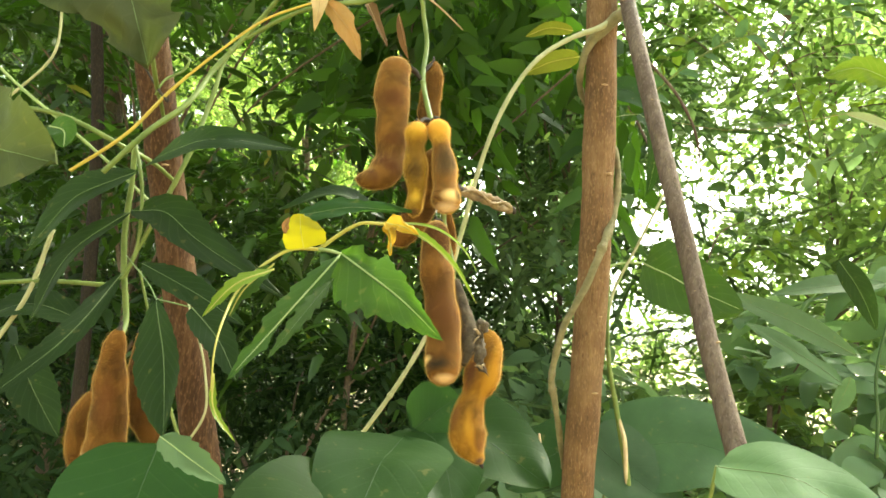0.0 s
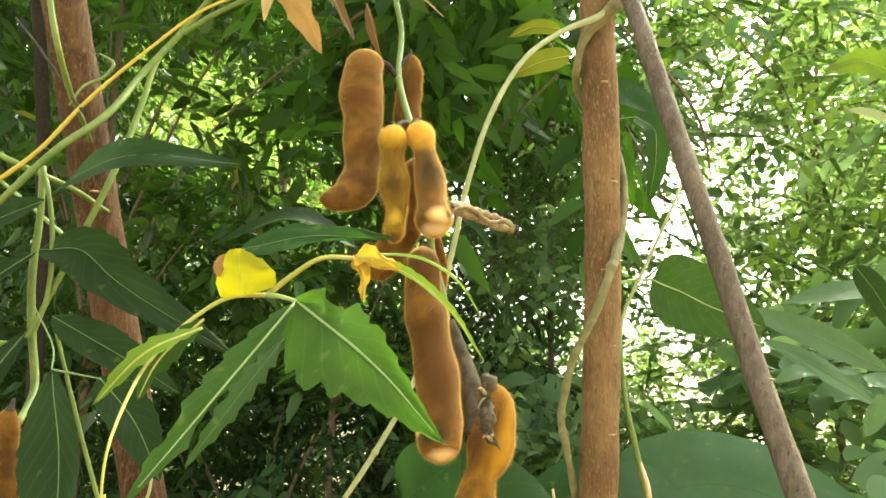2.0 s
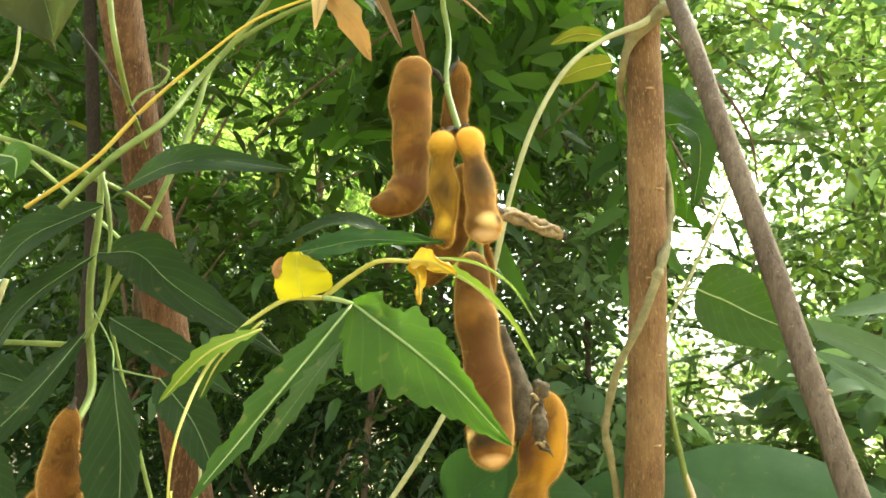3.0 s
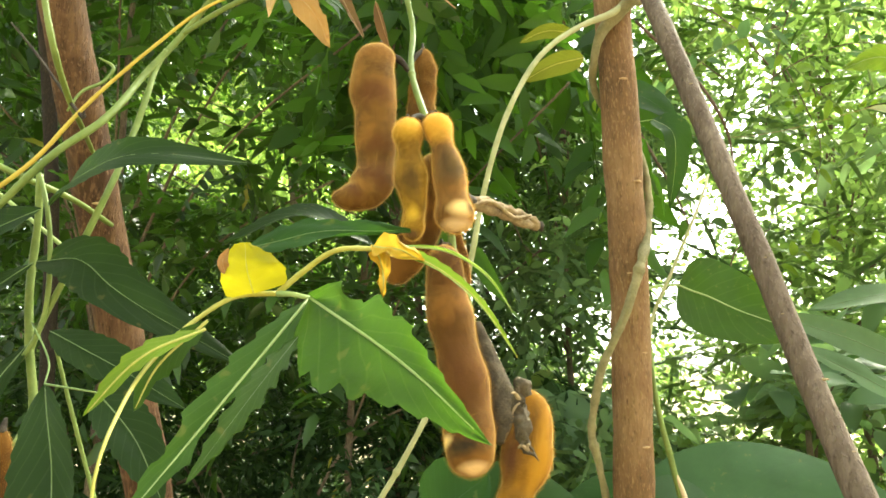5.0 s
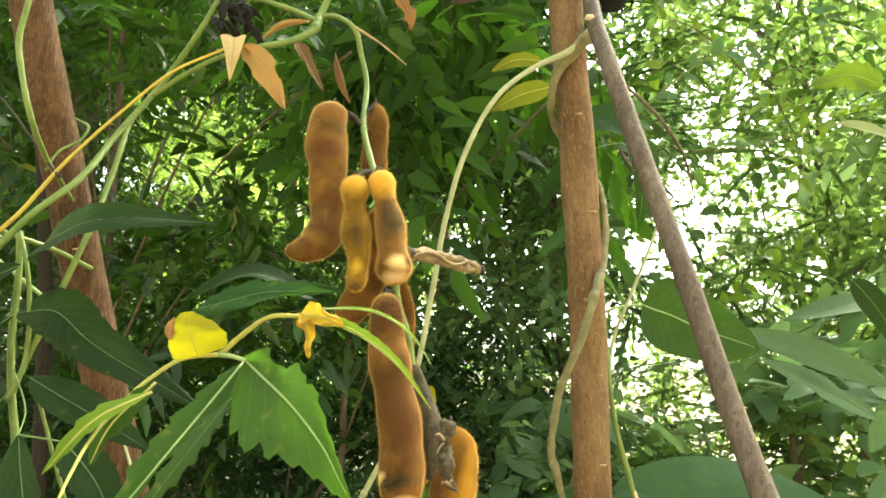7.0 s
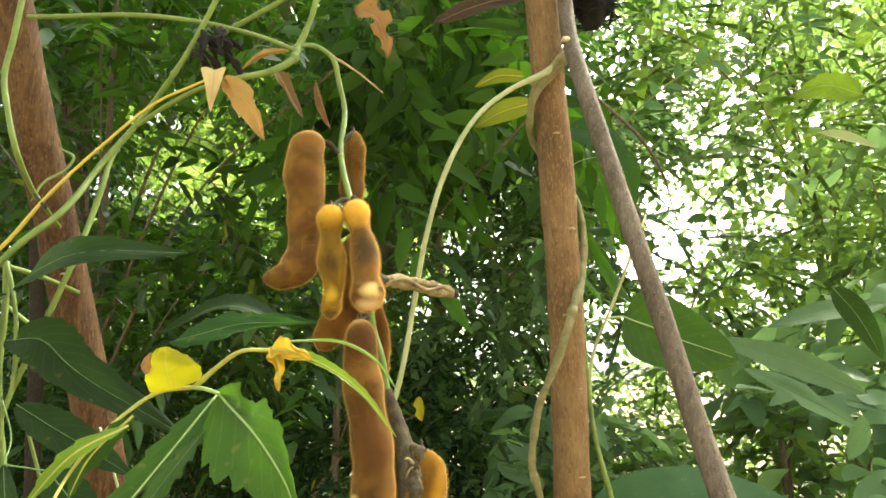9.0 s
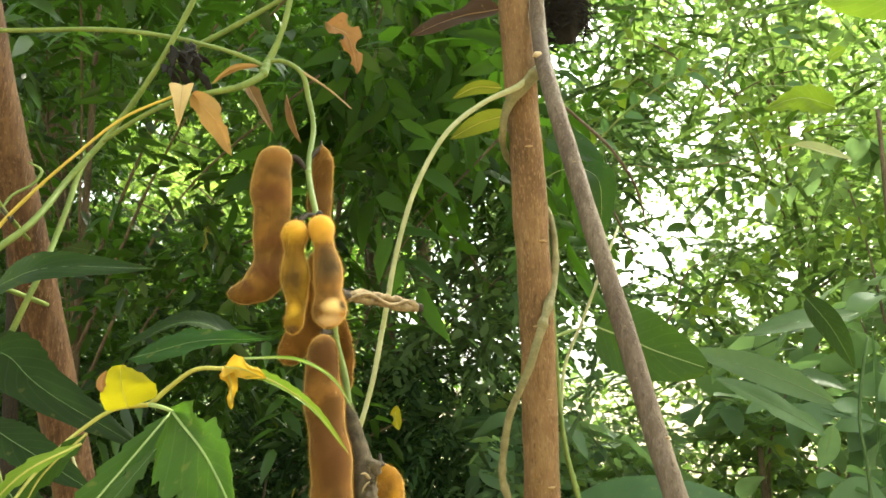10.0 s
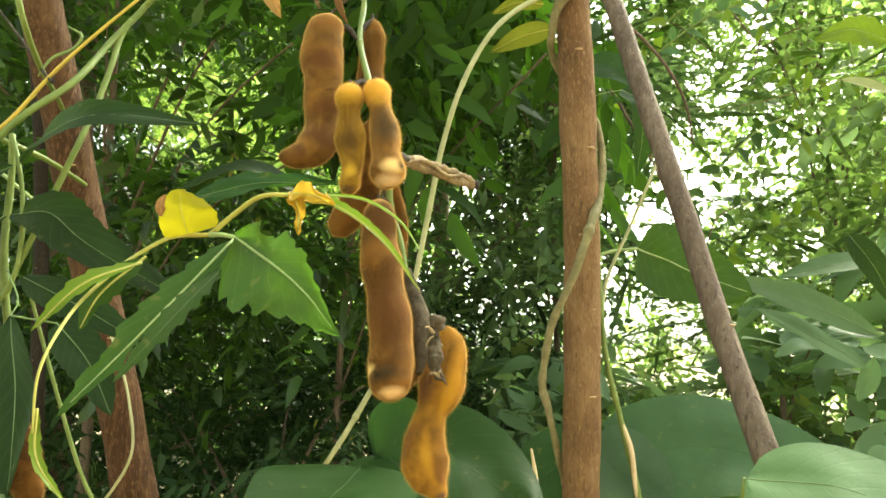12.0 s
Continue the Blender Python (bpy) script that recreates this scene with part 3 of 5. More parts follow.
vine([(0.166, 0.69, 1.85), (0.152, 0.648, 1.83), (0.1367, 0.643, 1.8124), (0.1003, 0.63, 1.7899), (0.068, 0.61, 1.7583), (0.0392, 0.597, 1.7048), (0.0245, 0.596, 1.6589), (0.0129, 0.598, 1.6048), (-0.0006, 0.6, 1.5466), (-0.0128, 0.6, 1.5129), (-0.0388, 0.6, 1.4642), (-0.0611, 0.6, 1.4296)],
     [0.0035, 0.0036, 0.003, 0.0023, 0.002, 0.002, 0.002, 0.002, 0.002, 0.002, 0.002, 0.0018], M_VINE, "grey-green woody vine arching down from the sapling trunk", (0.915,), seed=3)
vine([(0.118, 0.69, 1.40), (0.1039, 0.66, 1.4598), (0.099, 0.655, 1.4823), (0.1007, 0.65, 1.5023), (0.1064, 0.643, 1.5286), (0.1234, 0.638, 1.5652), (0.1385, 0.642, 1.6037), (0.1505, 0.662, 1.632), (0.157, 0.675, 1.674), (0.153, 0.687, 1.71), (0.135, 0.69, 1.735), (0.117, 0.672, 1.762), (0.116, 0.653, 1.7762), (0.1204, 0.650, 1.792), (0.1301, 0.647, 1.8052), (0.1467, 0.645, 1.8205), (0.158, 0.662, 1.83)],
     [0.0026, 0.0028, 0.0029, 0.0029, 0.003, 0.0032, 0.0038, 0.0036, 0.0032, 0.0026, 0.0026, 0.003, 0.0036, 0.0042, 0.005, 0.0058, 0.005], M_TWIST, "grey-brown vine twisting round the sapling trunk", (0.37, 0.14, 0.1), seed=5, rough=0.34, n=180)
vine([(0.152, 0.69, 1.66), (0.1535, 0.69, 1.621), (0.1535, 0.69, 1.561), (0.155, 0.68, 1.497), (0.163, 0.68, 1.456), (0.172, 0.68, 1.411), (0.18, 0.68, 1.36)],
     [0.0015, 0.0019, 0.0021, 0.0022, 0.0024, 0.0026, 0.0026], M_STEM, "thin green vine running down beside the trunk", (0.62,), seed=7)
vine([(0.163, 0.681, 1.456), (0.17, 0.676, 1.43), (0.173, 0.679, 1.40), (0.178, 0.682, 1.37)], [0.0012, 0.0021, 0.002, 0.0015], M_CUT, "dry straw-coloured vine husk peeling from a green vine", name="dry_vine", seed=9)
vine([(0.23, 0.74, 1.70), (0.216, 0.72, 1.676), (0.188, 0.72, 1.616), (0.164, 0.72, 1.563), (0.158, 0.71, 1.53)], [0.001, 0.0013, 0.0014, 0.0016, 0.0012], M_VINE, "thin dry twig slanting beside the trunk", name="twig")
vine([(0.084, 0.6, 1.4413), (0.0862, 0.6, 1.425), (0.0887, 0.6, 1.40)], [0.0008, 0.0015, 0.0017], M_CUT, "pale dry stalk standing among broad leaves", name="dry_stalk")
vine([(0.158, 0.68, 1.82), (0.19, 0.70, 1.80), (0.226, 0.72, 1.772), (0.2488, 0.74, 1.746), (0.27, 0.78, 1.71)], [0.0012, 0.0015, 0.0016, 0.0013, 0.0008], M_POLE, "thin bare side twig of the sapling", name="twig", seed=2)

# climbing bean stems by the left trunk
vine([(-0.200, 0.42, 1.60), (-0.1772, 0.426, 1.629), (-0.1643, 0.438, 1.6475), (-0.1555, 0.465, 1.6863), (-0.1434, 0.475, 1.7104), (-0.1095, 0.467, 1.7519), (-0.088, 0.462, 1.7891), (-0.06, 0.46, 1.86)],
     [0.0016, 0.0017, 0.0018, 0.0018, 0.0017, 0.0016, 0.0016, 0.0015], M_STEM, "smooth green climbing bean stem", (), name="bean_stem")
vine([(-0.235, 0.445, 1.605), (-0.2029, 0.45, 1.6335), (-0.1807, 0.452, 1.6615), (-0.151, 0.455, 1.6925), (-0.1213, 0.457, 1.7175), (-0.098, 0.459, 1.7285), (-0.087, 0.460, 1.7335)],
     [0.0011, 0.0011, 0.001, 0.0008, 0.0008, 0.0008, 0.0007], M_STEMO, "thin ochre-yellow bean stem beside the green one", (), name="bean_stem", seed=2)
vine([(-0.137, 0.462, 1.7045), (-0.12, 0.463, 1.7165), (-0.1013, 0.465, 1.7272), (-0.079, 0.468, 1.7343), (-0.0581, 0.475, 1.7421), (-0.0482, 0.482, 1.7524), (-0.047, 0.486, 1.760)],
     [0.0012, 0.0014, 0.0015, 0.0018, 0.0021, 0.0024, 0.0026], M_STEM, "green bean branch that carries the pod stalk", (0.85,), name="bean_stem", seed=12)
vine([(-0.1495, 0.4705, 1.70), (-0.1534, 0.468, 1.6883), (-0.1542, 0.462, 1.6705), (-0.1569, 0.455, 1.6464), (-0.1577, 0.445, 1.6258), (-0.165, 0.44, 1.60), (-0.1765, 0.44, 1.573), (-0.188, 0.441, 1.547), (-0.1905, 0.441, 1.538)], [0.0014, 0.0016, 0.0016, 0.0015, 0.0015, 0.0015, 0.0014, 0.0013, 0.0012], M_STEM, "green side stem of the bean vine", (), name="bean_stem", seed=3)
vine([(-0.181, 0.42, 1.77), (-0.1852, 0.42, 1.7387), (-0.1881, 0.42, 1.7204), (-0.1852, 0.42, 1.702), (-0.182, 0.425, 1.68), (-0.187, 0.445, 1.668), (-0.2, 0.485, 1.662), (-0.215, 0.525, 1.66)], [0.0015, 0.0016, 0.0016, 0.0015, 0.0015, 0.0015, 0.0014, 0.0012], M_STEM, "green bean stem climbing past the trunk", (), name="bean_stem", seed=13)
vine([(-0.1856, 0.47, 1.6964), (-0.1772, 0.47, 1.6903), (-0.1799, 0.468, 1.6827), (-0.1874, 0.46, 1.6731), (-0.19, 0.453, 1.66)], [0.0005, 0.0009, 0.0009, 0.0008, 0.0006], M_STEM, "small hooked green tendril on a stem", (), name="tendril", seed=14, n=24)
vine([(-0.33, 0.47, 1.795), (-0.245, 0.48, 1.791), (-0.208, 0.48, 1.789), (-0.136, 0.48, 1.785), (-0.088, 0.48, 1.774), (-0.056, 0.484, 1.763), (-0.046, 0.486, 1.758)], [0.0014, 0.0015, 0.0015, 0.0015, 0.0014, 0.0015, 0.0017], M_STEM, "long pale green leaf stalk of the bean vine", name="bean_stem", seed=4)
vine([(-0.11, 0.494, 1.768), (-0.102, 0.495, 1.776), (-0.076, 0.495, 1.791), (-0.046, 0.495, 1.808), (-0.01, 0.495, 1.832)], [0.0016, 0.0017, 0.0017, 0.0016, 0.0015], M_STEM, "green bean stem crossing above the pods", name="bean_stem", seed=5)
vine([(-0.05, 0.488, 1.757), (-0.046, 0.49, 1.767), (-0.039, 0.49, 1.784), (-0.034, 0.49, 1.804), (-0.03, 0.49, 1.86)], [0.0028, 0.0023, 0.0019, 0.0018, 0.0016], M_STEM, "green bean stem rising from a swollen node", (0.12,), name="bean_stem", seed=6)
vine([(-0.05, 0.488, 1.762), (-0.041, 0.49, 1.765), (-0.026, 0.49, 1.756), (-0.022, 0.494, 1.739), (-0.0195, 0.494, 1.727), (-0.018, 0.474, 1.685), (-0.0095, 0.455, 1.651), (-0.004, 0.447, 1.63), (0.002, 0.441, 1.605), (0.003, 0.440, 1.582), (0.008, 0.436, 1.564), (0.0115, 0.43, 1.546), (0.015, 0.42, 1.529)],
     [0.0012, 0.0014, 0.0016, 0.0017, 0.0017, 0.0018, 0.0019, 0.0017, 0.0017, 0.0018, 0.0018, 0.0017, 0.0015], M_STEM, "pale green flower stalk from which the velvet pods hang", (0.42, 0.75), name="pod_stalk_stem", n=110, seed=8)
for a, b in (((-0.0195, 0.474, 1.686), (-0.029, 0.470, 1.693)), ((-0.019, 0.478, 1.69), (-0.013, 0.486, 1.703)), ((-0.010, 0.455, 1.652), (-0.0165, 0.44, 1.645)), ((-0.009, 0.455, 1.652), (-0.0045, 0.443, 1.648)), ((0.002, 0.44, 1.585), (-0.004, 0.432, 1.58))):
    m = (np.array(a) + np.array(b)) / 2 + np.array((0, 0, 0.002))
    vine([a, m, b], [0.0014, 0.0016, 0.0013], M_BLACK, "short dark withered flower stub on the pod stalk", name="flower_stub", n=10, rough=0.5)
vine([(-0.026, 0.49, 1.757), (-0.01, 0.49, 1.745), (0.006, 0.49, 1.730)], [0.0009, 0.0007, 0.0004], M_RIBD, "thin reddish tendril beside the pod stalk", name="tendril", n=20)
for ctrl, r, m in (
        ([(-0.1927, 0.44, 1.6234), (-0.1935, 0.443, 1.603), (-0.1944, 0.443, 1.566), (-0.1907, 0.441, 1.541), (-0.185, 0.438, 1.513), (-0.18, 0.42, 1.50)], 0.0018, M_STEM),
        ([(-0.1927, 0.44, 1.6234), (-0.188, 0.438, 1.612), (-0.183, 0.438, 1.583), (-0.186, 0.438, 1.547), (-0.198, 0.436, 1.527)], 0.0011, M_STEM),
        ([(-0.36, 0.45, 1.64), (-0.282, 0.45, 1.647), (-0.247, 0.45, 1.642), (-0.21, 0.455, 1.626), (-0.203, 0.475, 1.623), (-0.204, 0.53, 1.618)], 0.0015, M_STEM),
        ([(-0.38, 0.45, 1.73), (-0.312, 0.45, 1.688), (-0.278, 0.45, 1.66), (-0.25, 0.45, 1.64), (-0.199, 0.455, 1.60), (-0.18, 0.458, 1.583), (-0.165, 0.45, 1.567), (-0.15, 0.44, 1.561)], 0.001, M_RIB),
        ([(-0.27, 0.47, 1.73), (-0.272, 0.47, 1.69), (-0.292, 0.47, 1.666), (-0.31, 0.47, 1.65)], 0.0009, M_VINE),
        ([(-0.34, 0.45, 1.529), (-0.287, 0.45, 1.531), (-0.25, 0.45, 1.535), (-0.205, 0.455, 1.535)], 0.0014, M_STEM),
        ([(-0.29, 0.45, 1.46), (-0.275, 0.45, 1.49), (-0.256, 0.45, 1.524), (-0.244, 0.45, 1.568)], 0.0014, M_VINE),
        ([(-0.19, 0.54, 1.53), (-0.168, 0.53, 1.48), (-0.165, 0.53, 1.45), (-0.18, 0.535, 1.425), (-0.2, 0.55, 1.41)], 0.0009, M_VINE),
        ([(-0.188, 0.455, 1.545), (-0.172, 0.46, 1.49), (-0.158, 0.462, 1.45), (-0.145, 0.465, 1.42), (-0.14, 0.465, 1.38)], 0.001, M_STEM)):
    vine(ctrl, [r * 0.9, r, r * 1.05, r], m, "thin green leaf stalk of the climbing vine" if m is not M_VINE else "thin brown dry vine among the leaves", name="climbing_stem", n=40)
vine([(-0.225, 0.455, 1.71), (-0.2111, 0.455, 1.6935), (-0.1972, 0.455, 1.6751), (-0.1837, 0.452, 1.6586), (-0.1797, 0.450, 1.6553), (-0.179, 0.449, 1.658)], [0.0005, 0.0007, 0.0008, 0.0009, 0.001, 0.0004], M_BLACK, "black dry tendril hooked over a stem", name="tendril", n=30)

# ---- pods ----
BLK, YEL, CRM = (0.025, 0.016, 0.008), (0.5, 0.3, 0.03), (0.52, 0.34, 0.17)
pod([(-0.0342, 0.47, 1.6984), (-0.0364, 0.4656, 1.6879), (-0.0371, 0.4611, 1.673), (-0.035, 0.4567, 1.6587), (-0.0343, 0.4522, 1.6419), (-0.0335, 0.4478, 1.6268), (-0.0345, 0.4433, 1.617), (-0.0378, 0.4389, 1.6102), (-0.0436, 0.4344, 1.6068), (-0.051, 0.43, 1.6058)],
    [0.0190, 0.0228, 0.0244, 0.0236, 0.0208, 0.0200, 0.0216, 0.0218, 0.0162, 0.0085], "large fuzzy brown velvet bean pod with a beaked end", (0.25, 0.105, 0.018), (0.42, 0.19, 0.035), [(0.08, 0.75, 0.09, 0.4, (0.17, 0.075, 0.016)), (0.30, 0.75, 0.08, 0.25, (0.09, 0.034, 0.009)), (0.50, 0.78, 0.05, 0.2, (0.10, 0.038, 0.009)), (0.68, 0.75, 0.12, 0.3, (0.085, 0.03, 0.008)), (0.88, 0.7, 0.06, 0.3, (0.08, 0.028, 0.008))], ridge=True, blunt=0.2, seed=1)
pod([(-0.0173, 0.437, 1.6443), (-0.0166, 0.4333, 1.6372), (-0.0161, 0.4297, 1.6269), (-0.0149, 0.426, 1.6117), (-0.0133, 0.4223, 1.5995), (-0.0137, 0.4187, 1.59), (-0.0136, 0.415, 1.5829)],
    [0.0135, 0.0152, 0.0114, 0.0164, 0.0112, 0.0108, 0.0084], "golden velvet bean pod with a dark tip", (0.42, 0.2, 0.018), (0.66, 0.36, 0.03), [(0.15, 0.75, 0.14, 0.3, (0.5, 0.27, 0.028)), (0.10, 0.66, 0.02, 0.03, BLK), (0.97, 0.75, 0.06, 0.4, (0.09, 0.045, 0.015)), (0.52, 0.75, 0.15, 0.24, (0.075, 0.04, 0.009)), (0.77, 0.75, 0.09, 0.16, YEL)], seed=2)
pod([(-0.0043, 0.44, 1.6471), (-0.0033, 0.4353, 1.6398), (-0.0007, 0.4307, 1.6286), (0.0019, 0.426, 1.6145), (0.0029, 0.4213, 1.6052), (0.0042, 0.4167, 1.5943), (0.005, 0.412, 1.5855)],
    [0.0135, 0.0150, 0.0116, 0.0172, 0.0148, 0.0182, 0.0165], "golden velvet bean pod with a black bruise and cream tip", (0.3, 0.12, 0.025), (0.5, 0.23, 0.045), [(0.16, 0.75, 0.2, 0.5, (0.56, 0.29, 0.035)), (0.5, 0.77, 0.19, 0.24, (0.07, 0.04, 0.018)), (0.5, 0.79, 0.17, 0.2, BLK), (0.86, 0.80, 0.09, 0.14, (0.72, 0.48, 0.2)), (0.84, 0.9, 0.06, 0.07, BLK), (0.98, 0.75, 0.06, 0.5, CRM)], seed=3)
# the patch at 0.14 darkens a band across the upper end
pod([(-0.0017, 0.43, 1.5827), (-0.0005, 0.4241, 1.5744), (0.0003, 0.4183, 1.5606), (0.0021, 0.4124, 1.5488), (0.0049, 0.4065, 1.5362), (0.0075, 0.4006, 1.5226), (0.0084, 0.3947, 1.5095), (0.0087, 0.3889, 1.5007), (0.0099, 0.383, 1.4917)],
    [0.0130, 0.0160, 0.0193, 0.0199, 0.0190, 0.0197, 0.0204, 0.0200, 0.0185], "long brown velvet bean pod with a black and cream end", (0.2, 0.075, 0.014), (0.37, 0.155, 0.028), [(0.60, 0.75, 0.17, 0.3, (0.085, 0.032, 0.009)), (0.14, 0.75, 0.09, 0.28, (0.07, 0.028, 0.009)), (0.90, 0.70, 0.05, 0.24, BLK), (0.855, 0.56, 0.035, 0.09, (0.85, 0.6, 0.25)), (0.985, 0.76, 0.03, 0.3, (0.6, 0.38, 0.18))], hairs=8000, seed=4)
pod([(0.0292, 0.405, 1.522), (0.0332, 0.4017, 1.5136), (0.032, 0.3985, 1.507), (0.0299, 0.3952, 1.4992), (0.0281, 0.3919, 1.4923), (0.0255, 0.3886, 1.4861), (0.0238, 0.3854, 1.4807), (0.0228, 0.3821, 1.4742), (0.0234, 0.3788, 1.4681), (0.0257, 0.3755, 1.4621), (0.0286, 0.3723, 1.4582), (0.0306, 0.369, 1.456)],
    [0.006, 0.0130, 0.0178, 0.0204, 0.0186, 0.0140, 0.0150, 0.0190, 0.0200, 0.0160, 0.009, 0.0044], "twisted amber velvet bean pod narrowed at its middle", (0.36, 0.145, 0.018), (0.56, 0.255, 0.025), [(0.3, 0.86, 0.25, 0.1, (0.36, 0.17, 0.014)), (0.34, 0.64, 0.16, 0.12, (0.09, 0.035, 0.015)), (0.72, 0.76, 0.2, 0.06, (0.34, 0.16, 0.014)), (0.62, 0.62, 0.1, 0.08, (0.13, 0.05, 0.012)), (0.84, 0.86, 0.1, 0.1, (0.14, 0.055, 0.012)), (0.97, 0.75, 0.04, 0.4, (0.10, 0.045, 0.025))], flat=0.55, beak=(0.0008, 0, -0.002), seed=5)
pod([(-0.0127, 0.487, 1.7048), (-0.0118, 0.487, 1.6943), (-0.013, 0.487, 1.6816), (-0.0138, 0.487, 1.6671), (-0.0124, 0.487, 1.6528)],
    [0.008, 0.0135, 0.0158, 0.0162, 0.012], "brown velvet bean pod hanging behind the stalk", (0.24, 0.1, 0.02), (0.38, 0.18, 0.04), [(0.75, 0.75, 0.2, 0.4, (0.12, 0.06, 0.02))], seed=6)
pod([(-0.004, 0.458, 1.635), (-0.006, 0.457, 1.6269), (-0.0098, 0.455, 1.605), (-0.0176, 0.455, 1.5852), (-0.025, 0.455, 1.5749), (-0.0285, 0.455, 1.5705)],
    [0.012, 0.018, 0.021, 0.0195, 0.016, 0.012], "shaded brown velvet bean pod behind the golden pair", (0.22, 0.09, 0.02), (0.36, 0.16, 0.035), seed=7)
pod([(0.0045, 0.452, 1.597), (0.0062, 0.452, 1.5757), (0.005, 0.452, 1.5582), (0.0025, 0.452, 1.5467)], [0.004, 0.0105, 0.0105, 0.003], "slim reddish velvet bean pod behind the stalk", (0.26, 0.1, 0.02), (0.4, 0.17, 0.03), hairs=3000, seed=8)
pod([(0.0172, 0.425, 1.5346), (0.015, 0.425, 1.5162), (0.0135, 0.424, 1.5033), (0.0113, 0.423, 1.4914)], [0.005, 0.017, 0.0165, 0.005], "dark brown velvet bean pod hidden behind a longer one", (0.16, 0.07, 0.02), (0.28, 0.13, 0.03), hairs=3500, seed=9)
pod([(-0.1581, 0.379, 1.5105), (-0.1602, 0.379, 1.4991), (-0.16, 0.379, 1.4818), (-0.159, 0.379, 1.4636), (-0.1592, 0.379, 1.4468), (-0.16, 0.379, 1.436)],
    [0.008, 0.0135, 0.0190, 0.0205, 0.0240, 0.022], "brown velvet bean pod in a lower cluster", (0.17, 0.065, 0.014), (0.36, 0.16, 0.03), [(0.5, 0.75, 0.2, 0.14, (0.12, 0.045, 0.012)), (0.82, 0.75, 0.04, 0.4, CRM)], flat=0.6, seed=10)
pod([(-0.176, 0.394, 1.4768), (-0.1802, 0.392, 1.4618), (-0.181, 0.392, 1.448), (-0.1816, 0.392, 1.4312)], [0.006, 0.014, 0.014, 0.004], "brown velvet bean pod half hidden in a lower cluster", (0.2, 0.08, 0.02), (0.36, 0.16, 0.03), hairs=4000, seed=11)
pod([(-0.1573, 0.4, 1.5093), (-0.1561, 0.4, 1.4862), (-0.1516, 0.4, 1.4682), (-0.1427, 0.4, 1.4474)], [0.005, 0.012, 0.02, 0.012], "reddish-brown velvet bean pod behind a leaf", (0.18, 0.07, 0.02), (0.32, 0.14, 0.03), hairs=4000, seed=12)

# dry stalk that sticks out behind the pods
dry = thing("dry_pod_stalk", (0.011, 0.426, 1.6018), "dry straw-brown split stalk of a fallen pod", "stalk")
for dz, dy in ((0.0017, 0), (-0.0014, 0.001)):
    tube("husk_half", [(0.009, 0.424 + dy, 1.6018 + dz * 0.4), (0.0187, 0.4365 + dy, 1.6023 + dz), (0.0279, 0.447 + dy, 1.6013 + dz * 1.1), (0.0376, 0.4575 + dy, 1.6 + dz), (0.0445, 0.467 + dy, 1.5996 + dz * 0.5)],
         [0.002, 0.0021, 0.0019, 0.002, 0.0022], M_STUB, dry, sides=12, n=60, rough=0.7, seed=int(dz * 9000), grain=210)
tube("husk_strip", [(0.012, 0.425, 1.6005), (0.022, 0.436, 1.6035), (0.031, 0.446, 1.599), (0.041, 0.458, 1.6022)], [0.0008, 0.0012, 0.001, 0.0006], M_STUB, dry, sides=7, n=30, rough=0.6, seed=4, grain=260)
tube("withered_tip", [(0.0435, 0.466, 1.6), (0.0465, 0.47, 1.599), (0.0475, 0.471, 1.597)], [0.0022, 0.0025, 0.0008], M_BLACK, dry, sides=9, n=10, rough=0.4, grain=300)
tube("collar", [(0.0085, 0.423, 1.602), (0.012, 0.427, 1.602)], [0.003, 0.0024], M_BLACK, dry, sides=9, n=5, rough=0.5, grain=400)

# shrivelled dark pod and withered calyx between the long and the amber pod
wilt = thing("shrivelled_pod", (0.0122, 0.42, 1.5479), "dark grey shrivelled pod beside the long brown one", "bean pod", "bean pods of the vine")
tube("husk", [(0.0122, 0.42, 1.5479), (0.0157, 0.415, 1.5373), (0.0192, 0.41, 1.5276), (0.0217, 0.405, 1.5182), (0.023, 0.4, 1.509), (0.0204, 0.395, 1.5012)], [0.0024, 0.0036, 0.0042, 0.0050, 0.0049, 0.0022], M_WILT, wilt, sides=18, n=60, rough=0.16, seed=3, grain=140, flat=0.6)
rng = random.Random(4)
calyx = thing("withered_flowers", (0.0265, 0.385, 1.522), "mottled grey-brown withered calyx on the amber pod", "flower")
tube("calyx", [(0.0265, 0.387, 1.5235), (0.0268, 0.384, 1.5146), (0.0275, 0.3815, 1.5072), (0.0284, 0.381, 1.4995)], [0.0014, 0.0026, 0.0028, 0.0012], M_WILT, calyx, sides=20, n=50, rough=0.55, seed=8, grain=420)
tube("cap", [(0.0262, 0.388, 1.5245), (0.0285, 0.386, 1.5225), (0.0300, 0.386, 1.519)], [0.0018, 0.003, 0.0018], M_WILT, calyx, sides=14, n=20, rough=0.4, seed=2, grain=300)
for k in range(12):
    s = rng.random()
    p = np.array((0.0262, 0.384, 1.522)) * (1 - s) + np.array((0.0287, 0.379, 1.4985)) * s
    d = np.array((rng.uniform(-0.8, 1), rng.uniform(-1.0, 0), rng.uniform(-1, 0.6))) * 0.0042
    tube("petal_rag", [p, p + d * 0.7 + np.array((0, 0, 0.001)), p + d * 1.2], [0.0008, 0.0006, 0.0002], M_STUB if k % 3 == 0 else M_WILT, calyx, sides=6, n=8, rough=0.5, seed=k, grain=300)
wilt2 = thing("withered_flowers", (-0.1, 0.465, 1.77), "black shrivelled flower hanging from a green stem", "flower")
